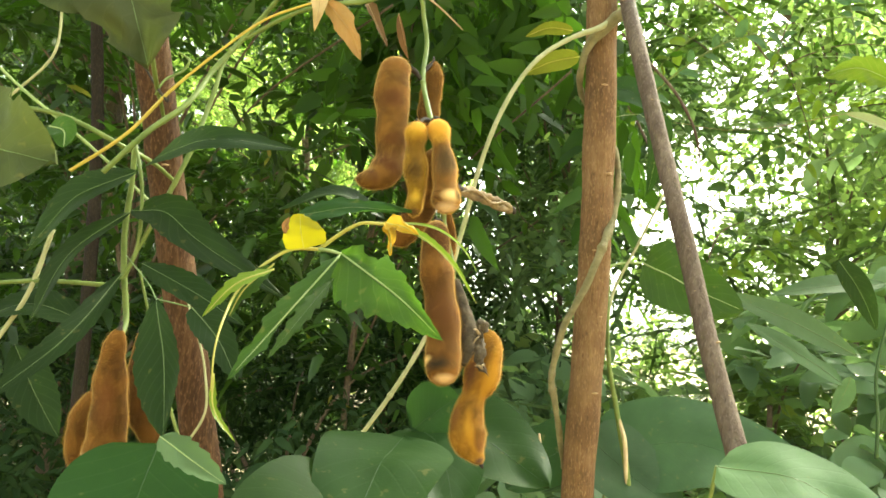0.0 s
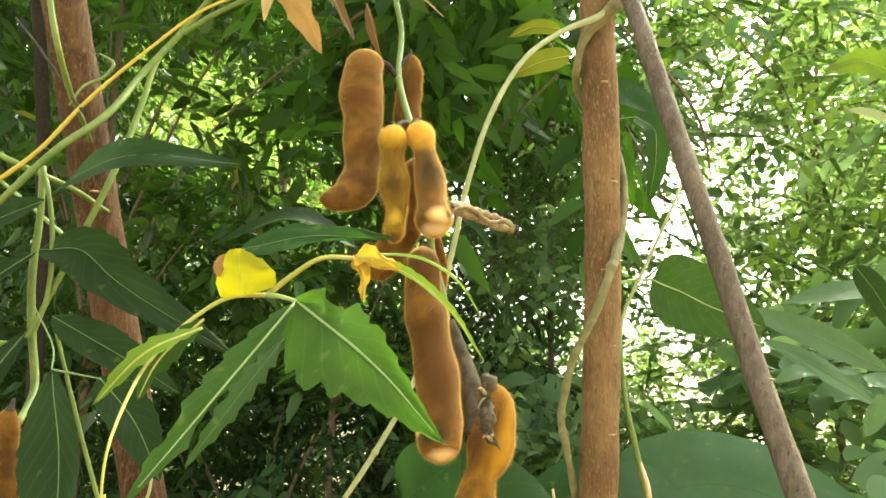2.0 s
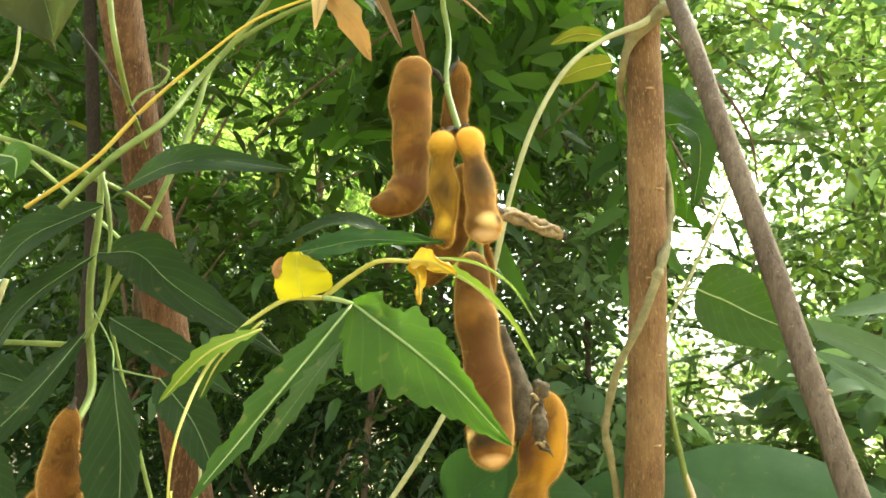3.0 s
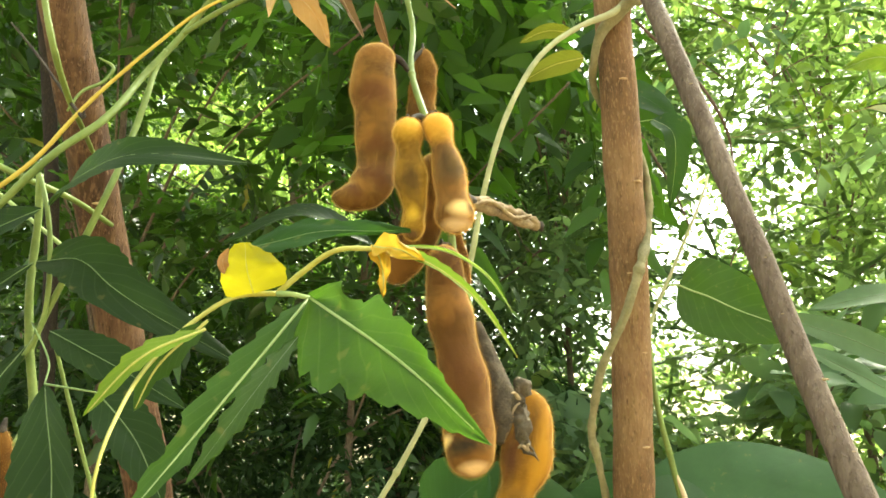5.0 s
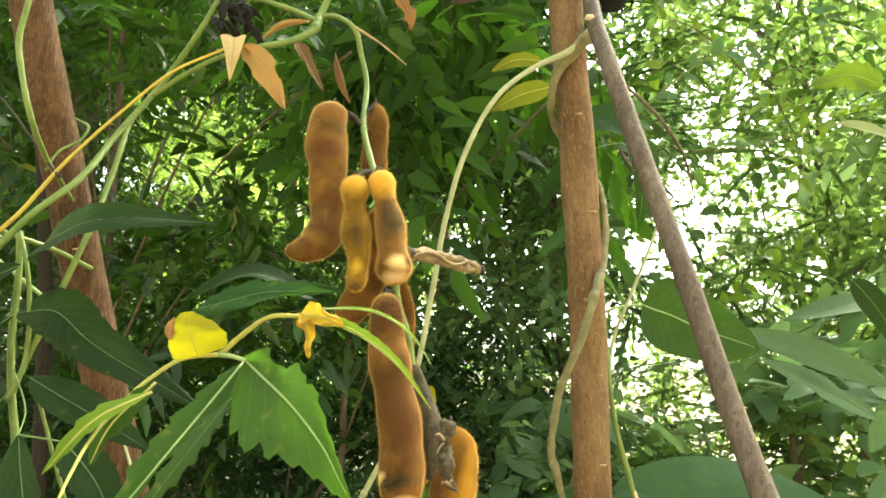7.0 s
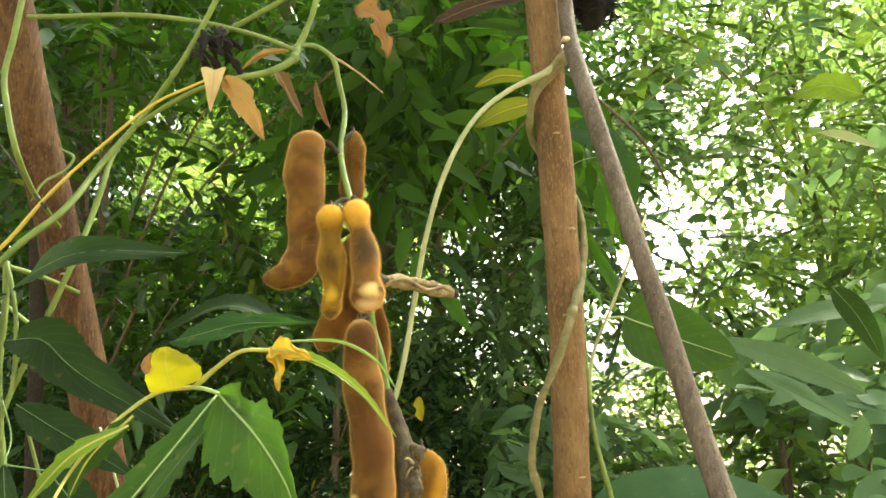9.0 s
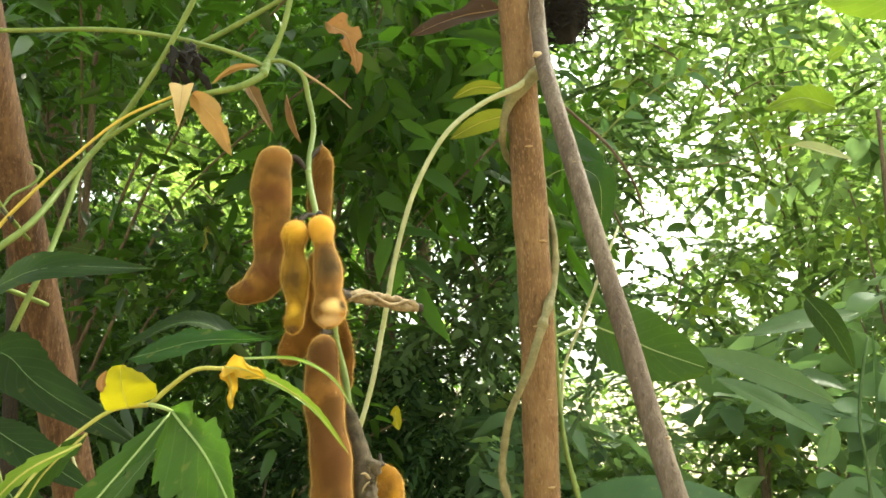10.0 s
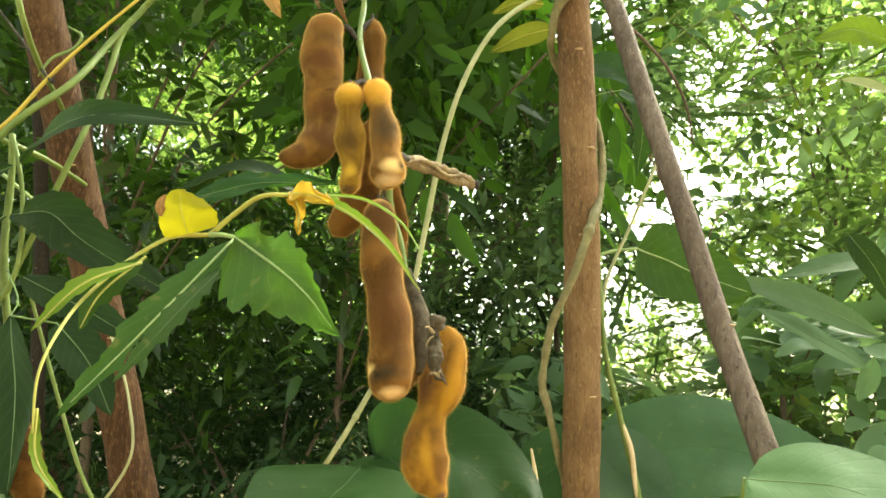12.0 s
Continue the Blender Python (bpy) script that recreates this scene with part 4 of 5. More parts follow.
for k in range(20):
    p = np.array((-0.106 + 0.021 * rng.random(), 0.462 + 0.006 * rng.random(), 1.768 - 0.02 * rng.random()))
    d = np.array((rng.uniform(-0.3, 1), rng.uniform(-0.6, 0.6), -rng.uniform(0.4, 1.3))) * 0.016
    tube("petal_rag", [p, p + d * 0.5 + np.array((0.002, 0, 0)), p + d], [0.0005, 0.0027, 0.0005], M_NEST, wilt2, sides=7, n=14, rough=0.7, seed=k, grain=260, flat=0.25)

# ---- foreground spray of leaflets ----
spray = thing("leaf_spray", (-0.0741, 0.285, 1.4914), "yellowing compound leaf with eaten leaflets", "leaf")
tube("leaf_axis", [(-0.0741, 0.285, 1.4914), (-0.0750, 0.287, 1.5055), (-0.0765, 0.3, 1.5204), (-0.0766, 0.318, 1.5333), (-0.0703, 0.33, 1.5444), (-0.0617, 0.338, 1.5516), (-0.0503, 0.342, 1.5528)], [0.0003, 0.0004, 0.0005, 0.0006, 0.0007, 0.0008, 0.0009], M_RIBY, spray, sides=8, n=50)
tube("axis_branch", [(-0.0503, 0.342, 1.5528), (-0.0415, 0.34, 1.5595), (-0.0311, 0.336, 1.5649), (-0.0185, 0.333, 1.5647)], [0.001, 0.0009, 0.0008, 0.0008], M_RIBY, spray, sides=8, n=24)
tube("axis_branch", [(-0.0503, 0.342, 1.5528), (-0.044, 0.337, 1.5518), (-0.0382, 0.333, 1.5502)], [0.001, 0.0008, 0.0007], M_RIB, spray, sides=8, n=12)


def leaflet(path, width, face, mat, rib_mat, label, rib=0.0005, **kw):
    V, F, UV, line = blade(path, width, face, **kw)
    b = mesh_ob("leaflet", V, F, mat, spray, uv=UV, label=label)
    tube("midrib", line, [rib, rib * 0.75, rib * 0.3], rib_mat, b, sides=6, n=16)


leaflet([(-0.0379, 0.332, 1.5502), (-0.0079, 0.295, 1.5309), (0.0121, 0.255, 1.5154)], 0.0305, (-0.7, -0.6, 0.5), M_BRIGHT, M_RIB, "broad fresh green toothed leaflet", shape="tail", lean=0.24, teeth=8, tooth=0.11, fold=0.12, wave=0.08, bites=((-1, 0.2, 0.07, 0.4), (-1, 0.36, 0.05, 0.15), (1, 0.4, 0.04, 0.12)), nl=60, seed=3)
leaflet([(-0.0386, 0.333, 1.5497), (-0.055, 0.31, 1.5211), (-0.0692, 0.287, 1.4952)], 0.0135, (0.5, -0.6, 0.6), M_BRIGHT, M_RIB, "narrow torn green leaflet", shape="lance", lean=-0.05, teeth=8, tooth=0.14, fold=0.2, bites=((-1, 0.55, 0.19, 0.85), (-1, 0.85, 0.12, 0.5), (1, 0.72, 0.08, 0.3)), nl=60, seed=5)
leaflet([(-0.0385, 0.322, 1.5385), (-0.0458, 0.305, 1.523), (-0.055, 0.288, 1.504)], 0.0075, (0.5, -0.6, 0.6), M_BRIGHT, M_RIBG, "torn strip of the narrow leaflet", rib=0.0001, shape="lance", teeth=7, tooth=0.3, fold=0.1, seed=6)
leaflet([(-0.0563, 0.337, 1.5524), (-0.0576, 0.3335, 1.560), (-0.0585, 0.334, 1.5675)], 0.0198, (0.12, -1, 0.1), M_YELLOW, M_RIBY, "bright yellow curled leaflet with a browned edge", rib=0.0002, shape="trap", fold=0.06, curl=0.5, wave=0.07, lean=0.12, bites=((1, 0.9, 0.12, 0.3), (-1, 0.62, 0.07, 0.15), (1, 0.98, 0.06, 0.5)), nl=40, seed=7)
leaflet([(-0.0638, 0.3335, 1.5580), (-0.0646, 0.3326, 1.5615), (-0.0630, 0.3328, 1.5658)], 0.0034, (0.4, -1, 0.1), M_DRY, M_RIBD, "browned corner of the yellow leaflet", rib=0.0001, shape="ovate", fold=0.3, wave=0.2, seed=17)
leaflet([(-0.0185, 0.333, 1.5647), (-0.004, 0.333, 1.5605), (0.0105, 0.338, 1.5505), (0.0238, 0.345, 1.532)], 0.0068, (0.35, -0.75, 0.5), M_LIME, M_RIBY, "lime-yellow folded narrow leaflet", shape="strip", teeth=12, tooth=0.12, fold=0.5, seed=9)
leaflet([(-0.0185, 0.333, 1.5650), (-0.0162, 0.331, 1.558), (-0.0158, 0.33, 1.550)], 0.0085, (0.2, -1, 0.2), M_ORANGE, M_RIBY, "withered orange scrap of leaflet", shape="strip", fold=0.6, bites=((1, 0.5, 0.2, 0.6), (-1, 0.75, 0.15, 0.5)), wave=0.25, seed=11)
leaflet([(-0.0195, 0.333, 1.5652), (-0.012, 0.331, 1.5640), (-0.004, 0.332, 1.5605)], 0.0125, (0.1, -1, 0.4), M_ORANGE, M_RIBY, "browned orange base of a curled leaflet", shape="strip", fold=0.5, bites=((1, 0.35, 0.1, 0.5), (-1, 0.6, 0.15, 0.4)), wave=0.2, seed=12)
leaflet([(-0.0197, 0.352, 1.5690), (0.0033, 0.357, 1.5673), (0.0146, 0.36, 1.5604), (0.0246, 0.36, 1.5459)], 0.0028, (0.3, -0.3, 0.9), M_LIME, M_RIB, "thin green leaflet seen edge-on", shape="lance", fold=0.6, seed=13)
leaflet([(-0.0649, 0.322, 1.5408), (-0.077, 0.309, 1.5324), (-0.0859, 0.3, 1.5184)], 0.0065, (0.4, -0.6, 0.7), M_LIME, M_RIBY, "small lime-green leaflet", shape="lance", teeth=5, tooth=0.2, fold=0.3, seed=14)
leaflet([(-0.0674, 0.330, 1.5437), (-0.0777, 0.32, 1.5295), (-0.0804, 0.315, 1.5189)], 0.009, (0.6, -0.7, 0.3), M_BRIGHT, M_RIBY, "hanging lime-green leaflet", shape="lance", teeth=5, tooth=0.15, fold=0.3, bites=((-1, 0.7, 0.2, 0.5),), seed=15)
leaflet([(-0.0745, 0.287, 1.4975), (-0.0728, 0.285, 1.4855), (-0.0628, 0.283, 1.4737)], 0.0036, (0.6, -0.7, 0.3), M_LIME, M_RIBY, "drooping thin lime-green end leaflet", shape="lance", teeth=6, tooth=0.2, fold=0.5, seed=16)

# ---- single leaves ----
G_CLIMB, G_BROAD, G_DRY = "leaflets of the climbing vine", "broad leaves in the undergrowth", "dry leaves caught in the vine"
DK = dict(mat=M_DARK, rib_mat=M_RIBG, rib=0.00027, teeth=10, tooth=0.06, name="vine_leaf", group=G_CLIMB)
leaf([(-0.1865, 0.44, 1.6079), (-0.15, 0.405, 1.613), (-0.1294, 0.396, 1.6168), (-0.0837, 0.415, 1.6182)], 0.024, (0.05, -0.85, 0.5), label="dark green lance-shaped leaflet with a pale midrib", shape="lance", fold=0.15, seed=21, **DK)
leaf([(-0.184, 0.43, 1.6038), (-0.2168, 0.425, 1.5859), (-0.2388, 0.42, 1.5512)], 0.027, (-0.2, -0.9, 0.4), label="dark green drooping leaflet", shape="lance", fold=0.2, seed=22, **DK)
leaf([(-0.1905, 0.44, 1.581), (-0.165, 0.43, 1.58), (-0.1432, 0.42, 1.5656), (-0.0814, 0.41, 1.531)], 0.030, (0.1, -0.85, 0.5), label="broad dark green leaflet with a curved midrib", shape="lance", fold=0.2, seed=23, **DK)
leaf([(-0.1856, 0.43, 1.5787), (-0.2124, 0.42, 1.5527), (-0.2259, 0.41, 1.5106)], 0.020, (-0.3, -0.8, 0.4), label="narrow dark green leaflet hanging in shade", shape="lance", fold=0.2, seed=24, **DK)
leaf([(-0.1911, 0.44, 1.5426), (-0.1992, 0.4, 1.5021), (-0.222, 0.37, 1.468)], 0.016, (0.4, -0.7, 0.6), label="long narrow grey-green leaflet", shape="lance", fold=0.2, seed=25, **DK)
leaf([(-0.1327, 0.36, 1.5259), (-0.1185, 0.345, 1.4945), (-0.1096, 0.33, 1.4655)], 0.024, (-0.15, -0.95, 0.25), label="dark oval leaflet hanging before the pods", shape="lance", fold=0.12, lean=0.3, seed=26, stalk=[(-0.19, 0.44, 1.553), (-0.15, 0.39, 1.533)], **DK)
leaf([(-0.1145, 0.36, 1.5228), (-0.0972, 0.352, 1.5084), (-0.0841, 0.345, 1.49)], 0.017, (0.3, -0.85, 0.3), label="small dark green leaflet", shape="ovate", fold=0.25, seed=27, stalk=[(-0.1327, 0.36, 1.5259)], **DK)
leaf([(-0.175, 0.43, 1.548), (-0.140, 0.41, 1.535), (-0.10, 0.40, 1.515)], 0.02, (0.2, -0.8, 0.5), label="dark green leaflet behind a yellowing spray", shape="lance", fold=0.2, seed=28, **DK)
leaf([(-0.215, 0.46, 1.5083), (-0.258, 0.455, 1.5203), (-0.2864, 0.45, 1.5076)], 0.026, (0, -0.7, 0.7), label="dull green leaflet in shade", shape="lance", seed=29, **DK)
leaf([(-0.2655, 0.46, 1.4943), (-0.2465, 0.455, 1.4669), (-0.2243, 0.45, 1.4403)], 0.03, (0, -0.8, 0.6), label="dull green drooping leaflet in deep shade", shape="lance", seed=30, **DK)
leaf([(-0.0724, 0.37, 1.5715), (-0.0483, 0.37, 1.5767), (-0.023, 0.37, 1.5783), (-0.0109, 0.37, 1.5777)], 0.017, (0.0, -0.75, 0.65), M_BROAD, "green leaf behind the yellowing spray", M_RIBG, shape="tail", fold=0.2, teeth=8, tooth=0.14, wave=0.16, seed=31, rib=0.0002, name="vine_leaf", group=G_CLIMB)
leaf([(-0.0269, 0.39, 1.5765), (-0.052, 0.385, 1.5876), (-0.0813, 0.38, 1.5763)], 0.016, (0, -0.5, 0.8), label="dark arched leaf above the yellow leaflet", shape="lance", fold=0.3, seed=32, **DK)
leaf([(-0.0979, 0.3, 1.4709), (-0.0842, 0.297, 1.4639), (-0.0667, 0.29, 1.4568)], 0.0125, (0.2, -0.8, 0.6), M_GREY, "pale green toothed leaf", M_RIB, 0.0003, shape="ovate", teeth=6, tooth=0.12, seed=33, name="vine_leaf", group=G_CLIMB)
leaf([(-0.2488, 0.44, 1.6319), (-0.236, 0.435, 1.628), (-0.2316, 0.43, 1.616)], 0.017, (0.1, -0.9, 0.3), M_BRIGHT, "small three-cornered green leaf", shape="broad", seed=34, name="vine_leaf", group=G_CLIMB)
leaf([(-0.165, 0.262, 1.582), (-0.1432, 0.25, 1.5713), (-0.1205, 0.247, 1.5665)], 0.040, (0.1, -0.9, 0.2), M_DIM, "dull olive broad leaf close to the lens", M_RIBG, 0.0003, shape="broad", fold=0.3, wave=0.16, bites=((1, 0.62, 0.12, 0.25), (-1, 0.5, 0.1, 0.2)), seed=35, name="broad_leaf", group=G_CLIMB)
leaf([(-0.1142, 0.252, 1.656), (-0.1026, 0.25, 1.626), (-0.0925, 0.247, 1.6005)], 0.041, (0.25, -0.9, 0.1), M_DIM, "dull olive heart-shaped leaf hanging overhead", M_RIBG, 0.0003, shape="ovate", fold=0.35, wave=0.2, bites=((1, 0.4, 0.05, 0.15), (-1, 0.6, 0.08, 0.3), (1, 0.75, 0.06, 0.25)), nl=50, seed=36, name="broad_leaf", group=G_CLIMB)
leaf([(-0.1323, 0.248, 1.652), (-0.1219, 0.245, 1.633), (-0.1125, 0.242, 1.6165)], 0.034, (-0.3, -0.85, 0.3), M_DIM, "dull olive leaf folded over another overhead", M_RIBG, 0.0003, shape="broad", fold=0.4, wave=0.16, seed=38, name="broad_leaf", group=G_CLIMB)
# broad leaves below and beside
BR = dict(mat=M_BROAD, rib_mat=M_RIBS, name="broad_leaf", group=G_BROAD, shape="broad", rib=0.0003)
leaf([(-0.1115, 0.332, 1.4625), (-0.1135, 0.312, 1.432), (-0.116, 0.29, 1.395)], 0.066, (0.0, -0.85, 0.55), label="broad green leaf below the lower pods", fold=0.06, wave=0.05, seed=41, **BR)
leaf([(-0.016, 0.475, 1.450), (-0.024, 0.425, 1.443), (-0.034, 0.37, 1.408)], 0.074, (0, -0.6, 0.8), label="broad green leaf with fine veins", fold=0.1, seed=42, **BR)
leaf([(-0.03, 0.42, 1.42), (-0.055, 0.38, 1.428), (-0.078, 0.34, 1.41)], 0.07, (0, -0.6, 0.8), label="broad dark leaf filling the foot of the thicket", fold=0.1, seed=40, **BR)
leaf([(-0.013, 0.51, 1.450), (0.001, 0.50, 1.463), (0.018, 0.492, 1.477)], 0.048, (-0.3, -0.85, 0.45), label="broad rounded leaf with a scalloped edge", fold=0.08, seed=43, **BR)
leaf([(-0.012, 0.512, 1.453), (0.028, 0.49, 1.453), (0.075, 0.455, 1.43)], 0.066, (0.1, -0.75, 0.65), label="broad green leaf below the amber pod", fold=0.08, seed=44, **BR)
leaf([(-0.01, 0.515, 1.452), (0.008, 0.47, 1.445), (0.02, 0.43, 1.415)], 0.055, (0.1, -0.75, 0.65), label="broad green leaf pointing down", fold=0.1, seed=45, **BR)
leaf([(0.165, 0.71, 1.425), (0.12, 0.72, 1.41), (0.066, 0.70, 1.375)], 0.072, (0, -0.7, 0.7), label="broad shaded leaf beside the trunk's foot", fold=0.1, seed=46, **BR)
leaf([(0.161, 0.42, 1.454), (0.191, 0.395, 1.454), (0.234, 0.36, 1.427)], 0.046, (0.1, -0.7, 0.7), M_SAGE, rib_mat=M_RIBG, rib=0.0003, label="broad pale green leaf before the leaning branch", name="broad_leaf", group=G_BROAD, shape="broad", fold=0.08, seed=47)
leaf([(0.15, 0.72, 1.408), (0.24, 0.70, 1.428), (0.345, 0.66, 1.40)], 0.10, (0, -0.75, 0.65), label="large dark green leaf in the undergrowth", fold=0.08, seed=48, **dict(BR, mat=M_SOFT))
leaf([(0.14, 0.70, 1.43), (0.17, 0.69, 1.405), (0.22, 0.66, 1.37)], 0.08, (0, -0.7, 0.7), label="broad shaded leaf low beside the trunk", fold=0.1, seed=49, **dict(BR, mat=M_SOFT))
leaf([(0.214, 0.8, 1.608), (0.240, 0.8, 1.597), (0.272, 0.795, 1.580), (0.322, 0.79, 1.560)], 0.075, (-0.1, -0.95, 0.25), M_BRIGHT, "large rounded fresh green leaf behind the leaning branch", M_RIB, 0.0011, stalk=[(0.165, 0.80, 1.598), (0.19, 0.8, 1.606)], shape="broad", fold=0.06, seed=50, name="broad_leaf", group=G_BROAD)
GY = dict(mat=M_GREY, rib_mat=M_RIBG, rib=0.0006, name="long_leaf", group=G_BROAD, shape="lance")
leaf([(0.4802, 0.86, 1.5191), (0.4024, 0.86, 1.5561), (0.323, 0.86, 1.5844)], 0.04, (-0.2, -0.8, 0.5), label="long grey-green drooping leaf", fold=0.12, seed=51, **GY)
leaf([(0.4771, 0.88, 1.4835), (0.4179, 0.88, 1.52), (0.3575, 0.88, 1.5517)], 0.042, (-0.2, -0.6, 0.75), label="long grey-green leaf with a torn end", fold=0.12, bites=((1, 0.3, 0.1, 0.3), (-1, 0.6, 0.1, 0.25)), seed=52, **GY)
leaf([(0.72, 1.2, 1.642), (0.6283, 1.2, 1.6331), (0.53, 1.2, 1.6127)], 0.055, (0, -0.6, 0.8), label="grey-green leaf further back", fold=0.12, seed=53, **GY)
leaf([(0.4845, 0.88, 1.4942), (0.4748, 0.88, 1.4701), (0.4617, 0.88, 1.4483)], 0.024, (0, -0.9, 0.3), label="hanging grey-green leaf on a long stem", fold=0.2, seed=54, **GY)
vine([(0.5399, 0.885, 1.5897), (0.5267, 0.885, 1.5454), (0.5165, 0.885, 1.4957), (0.5178, 0.885, 1.4467), (0.5154, 0.885, 1.3991)], [0.0014, 0.0016, 0.0018, 0.002, 0.0022], M_RIBS, "thin dark green upright stem among grey leaves", name="climbing_stem", n=30)
# dry leaves and yellow leaves above
DRD = dict(mat=M_DEADR, rib_mat=M_RIBD, rib=0.0003, group=G_DRY, name="dry_leaf")
DR = dict(mat=M_DRY, rib_mat=M_RIBD, group=G_DRY, name="dry_leaf")
leaf([(-0.0836, 0.46, 1.7306), (-0.0752, 0.455, 1.7205), (-0.0645, 0.452, 1.7065), (-0.0570, 0.45, 1.688)], 0.0195, (-0.5, -0.85, 0.1), label="curled tan dry leaf hanging from the bean stem", shape="lance", fold=0.55, curl=0.9, wave=0.14, rib=0.0003, bites=((1, 0.3, 0.12, 0.25), (-1, 0.65, 0.1, 0.3)), seed=61, **DR)
leaf([(-0.0875, 0.453, 1.7335), (-0.0873, 0.451, 1.7214), (-0.0899, 0.454, 1.7081)], 0.016, (0.15, -0.95, 0.2), M_PALE, label="pale folded scrap of dry leaf", shape="tri", fold=0.4, rib_mat=M_RIBD, rib=0.0002, wave=0.1, seed=62, group=G_DRY, name="dry_leaf")
leaf([(-0.0131, 0.505, 1.7977), (0.0006, 0.505, 1.7906), (0.0057, 0.505, 1.7773), (0.0082, 0.505, 1.7607)], 0.025, (0.2, -0.9, 0.3), label="brown crumpled dry leaf", shape="strip", bites=((1, 0.4, 0.1, 0.6), (-1, 0.62, 0.1, 0.7), (1, 0.75, 0.1, 0.6), (-1, 0.3, 0.06, 0.5), (1, 0.92, 0.06, 0.6)), fold=0.35, wave=0.2, nl=60, rib=0.0003, seed=63, **DR)
leaf([(-0.0671, 0.51, 1.7596), (-0.0592, 0.51, 1.7431), (-0.0489, 0.51, 1.7235)], 0.013, (0.6, -0.8, 0.2), label="rust-brown narrow dry leaf, darkened for shade", bites=((1, 0.5, 0.12, 0.5),), shape="strip", fold=0.4, seed=64, **DRD)
leaf([(-0.0449, 0.53, 1.759), (-0.0391, 0.525, 1.7381), (-0.0345, 0.53, 1.7225)], 0.010, (-0.7, -0.6, 0.2), label="rust-brown curled dry leaf, darkened for shade", shape="lance", fold=0.5, seed=65, **DRD)
leaf([(-0.0560, 0.5, 1.7673), (-0.072, 0.498, 1.763), (-0.0864, 0.498, 1.7546)], 0.009, (0, -0.7, 0.7), label="reddish-brown rolled dry leaf along a stem", shape="lance", fold=0.7, seed=66, **DR)
leaf([(0.135, 0.86, 1.904), (0.105, 0.857, 1.905), (0.075, 0.857, 1.892)], 0.017, (0, -0.8, -0.5), M_OLIVE, "yellow-green backlit leaf behind the trunk", M_RIBY, shape="ovate", seed=67, name="vine_leaf", group=G_CLIMB)
leaf([(0.135, 0.80, 1.845), (0.105, 0.8, 1.838), (0.070, 0.8, 1.82)], 0.024, (0, -0.8, -0.5), M_OLIVE, "olive green backlit leaf behind the trunk", M_RIBY, shape="ovate", seed=68, name="vine_leaf", group=G_CLIMB)
leaf([(0.229, 0.9, 1.813), (0.247, 0.89, 1.797), (0.252, 0.9, 1.765), (0.248, 0.92, 1.712)], 0.042, (0.3, -0.9, 0.2), M_BROAD, "dark green leaf hanging in an arch behind the leaning branch", M_RIB, 0.0004, stalk=[(0.18, 0.92, 1.80), (0.205, 0.91, 1.812)], shape="ovate", fold=0.3, seed=69, name="vine_leaf", group=G_CLIMB)
leaf([(0.195, 0.93, 1.862), (0.226, 0.92, 1.848), (0.262, 0.91, 1.816)], 0.046, (0.1, -0.9, 0.3), M_BROAD, "dark green leaf in shade between trunk and branch", M_RIBS, 0.0004, stalk=[(0.17, 0.95, 1.88)], shape="ovate", fold=0.15, seed=73, name="vine_leaf", group=G_CLIMB)
for a, b, c, w in (((0.655, 1.07, 1.943), (0.598, 1.055, 1.954), (0.534, 1.04, 1.932), 0.042), ((0.613, 1.0, 1.988), (0.627, 1.0, 1.998), (0.642, 1.0, 2.004), 0.018)):
    leaf([a, b, c], w, (0, -0.8, -0.4), M_LIME, "light-filled yellow-green leaf above the undergrowth", M_RIB, stalk=[(a[0] + 0.12, a[1] + 0.5, a[2] + 0.25), (a[0] + 0.05, a[1] + 0.2, a[2] + 0.12)], shape="ovate", teeth=6, tooth=0.14, wave=0.14, seed=int(a[0] * 100), name="broad_leaf", group=G_BROAD)
# knot of dead twigs in the fork
nest = thing("twig_clump", (0.172, 0.70, 1.885), "dark clump of dead twigs lodged in the fork", "twigs")
tube("clump_core", [(0.185, 0.735, 1.895), (0.192, 0.735, 1.905), (0.195, 0.735, 1.92), (0.195, 0.735, 1.94), (0.19, 0.735, 1.955)], [0.003, 0.013, 0.019, 0.017, 0.005], M_NEST, nest, sides=24, n=30, rough=0.4, grain=90)
for k in range(240):
    a, e = rng.uniform(0, 6.28), rng.uniform(-1, 1)
    p = np.array((0.194 + 0.022 * math.cos(a), 0.735 + 0.02 * math.sin(a), 1.925 + 0.022 * e))
    d = np.array((math.sin(a + rng.uniform(-0.7, 0.7)), -math.cos(a), rng.uniform(-0.6, 0.6))) * rng.uniform(0.008, 0.026)
    tube("dead_twig", [p - d, p + np.array((0, 0, 0.002)), p + d], [0.0003, 0.0006, 0.0002], M_NEST, nest, sides=5, n=6)
leaf([(0.128, 0.75, 1.9448), (0.0855, 0.75, 1.938), (0.0304, 0.75, 1.9172)], 0.034, (0, -0.8, 0.3), M_DEAD, "dark dead leaf hanging behind the trunk", M_RIBD, 0.0004, shape="ovate", bites=((1, 0.5, 0.15, 0.4),), wave=0.12, seed=70, name="dry_leaf", group=G_DRY)
leaf([(-0.0094, 0.95, 1.5326), (-0.0112, 0.95, 1.5171), (-0.0068, 0.95, 1.5021)], 0.016, (0.3, -0.9, 0.2), M_YELLOW, "small withered yellow leaf hanging in shade", M_RIBY, 0.0003, shape="lance", fold=0.4, bites=((1, 0.5, 0.12, 0.6),), wave=0.15, seed=72, name="dry_leaf", group=G_DRY)
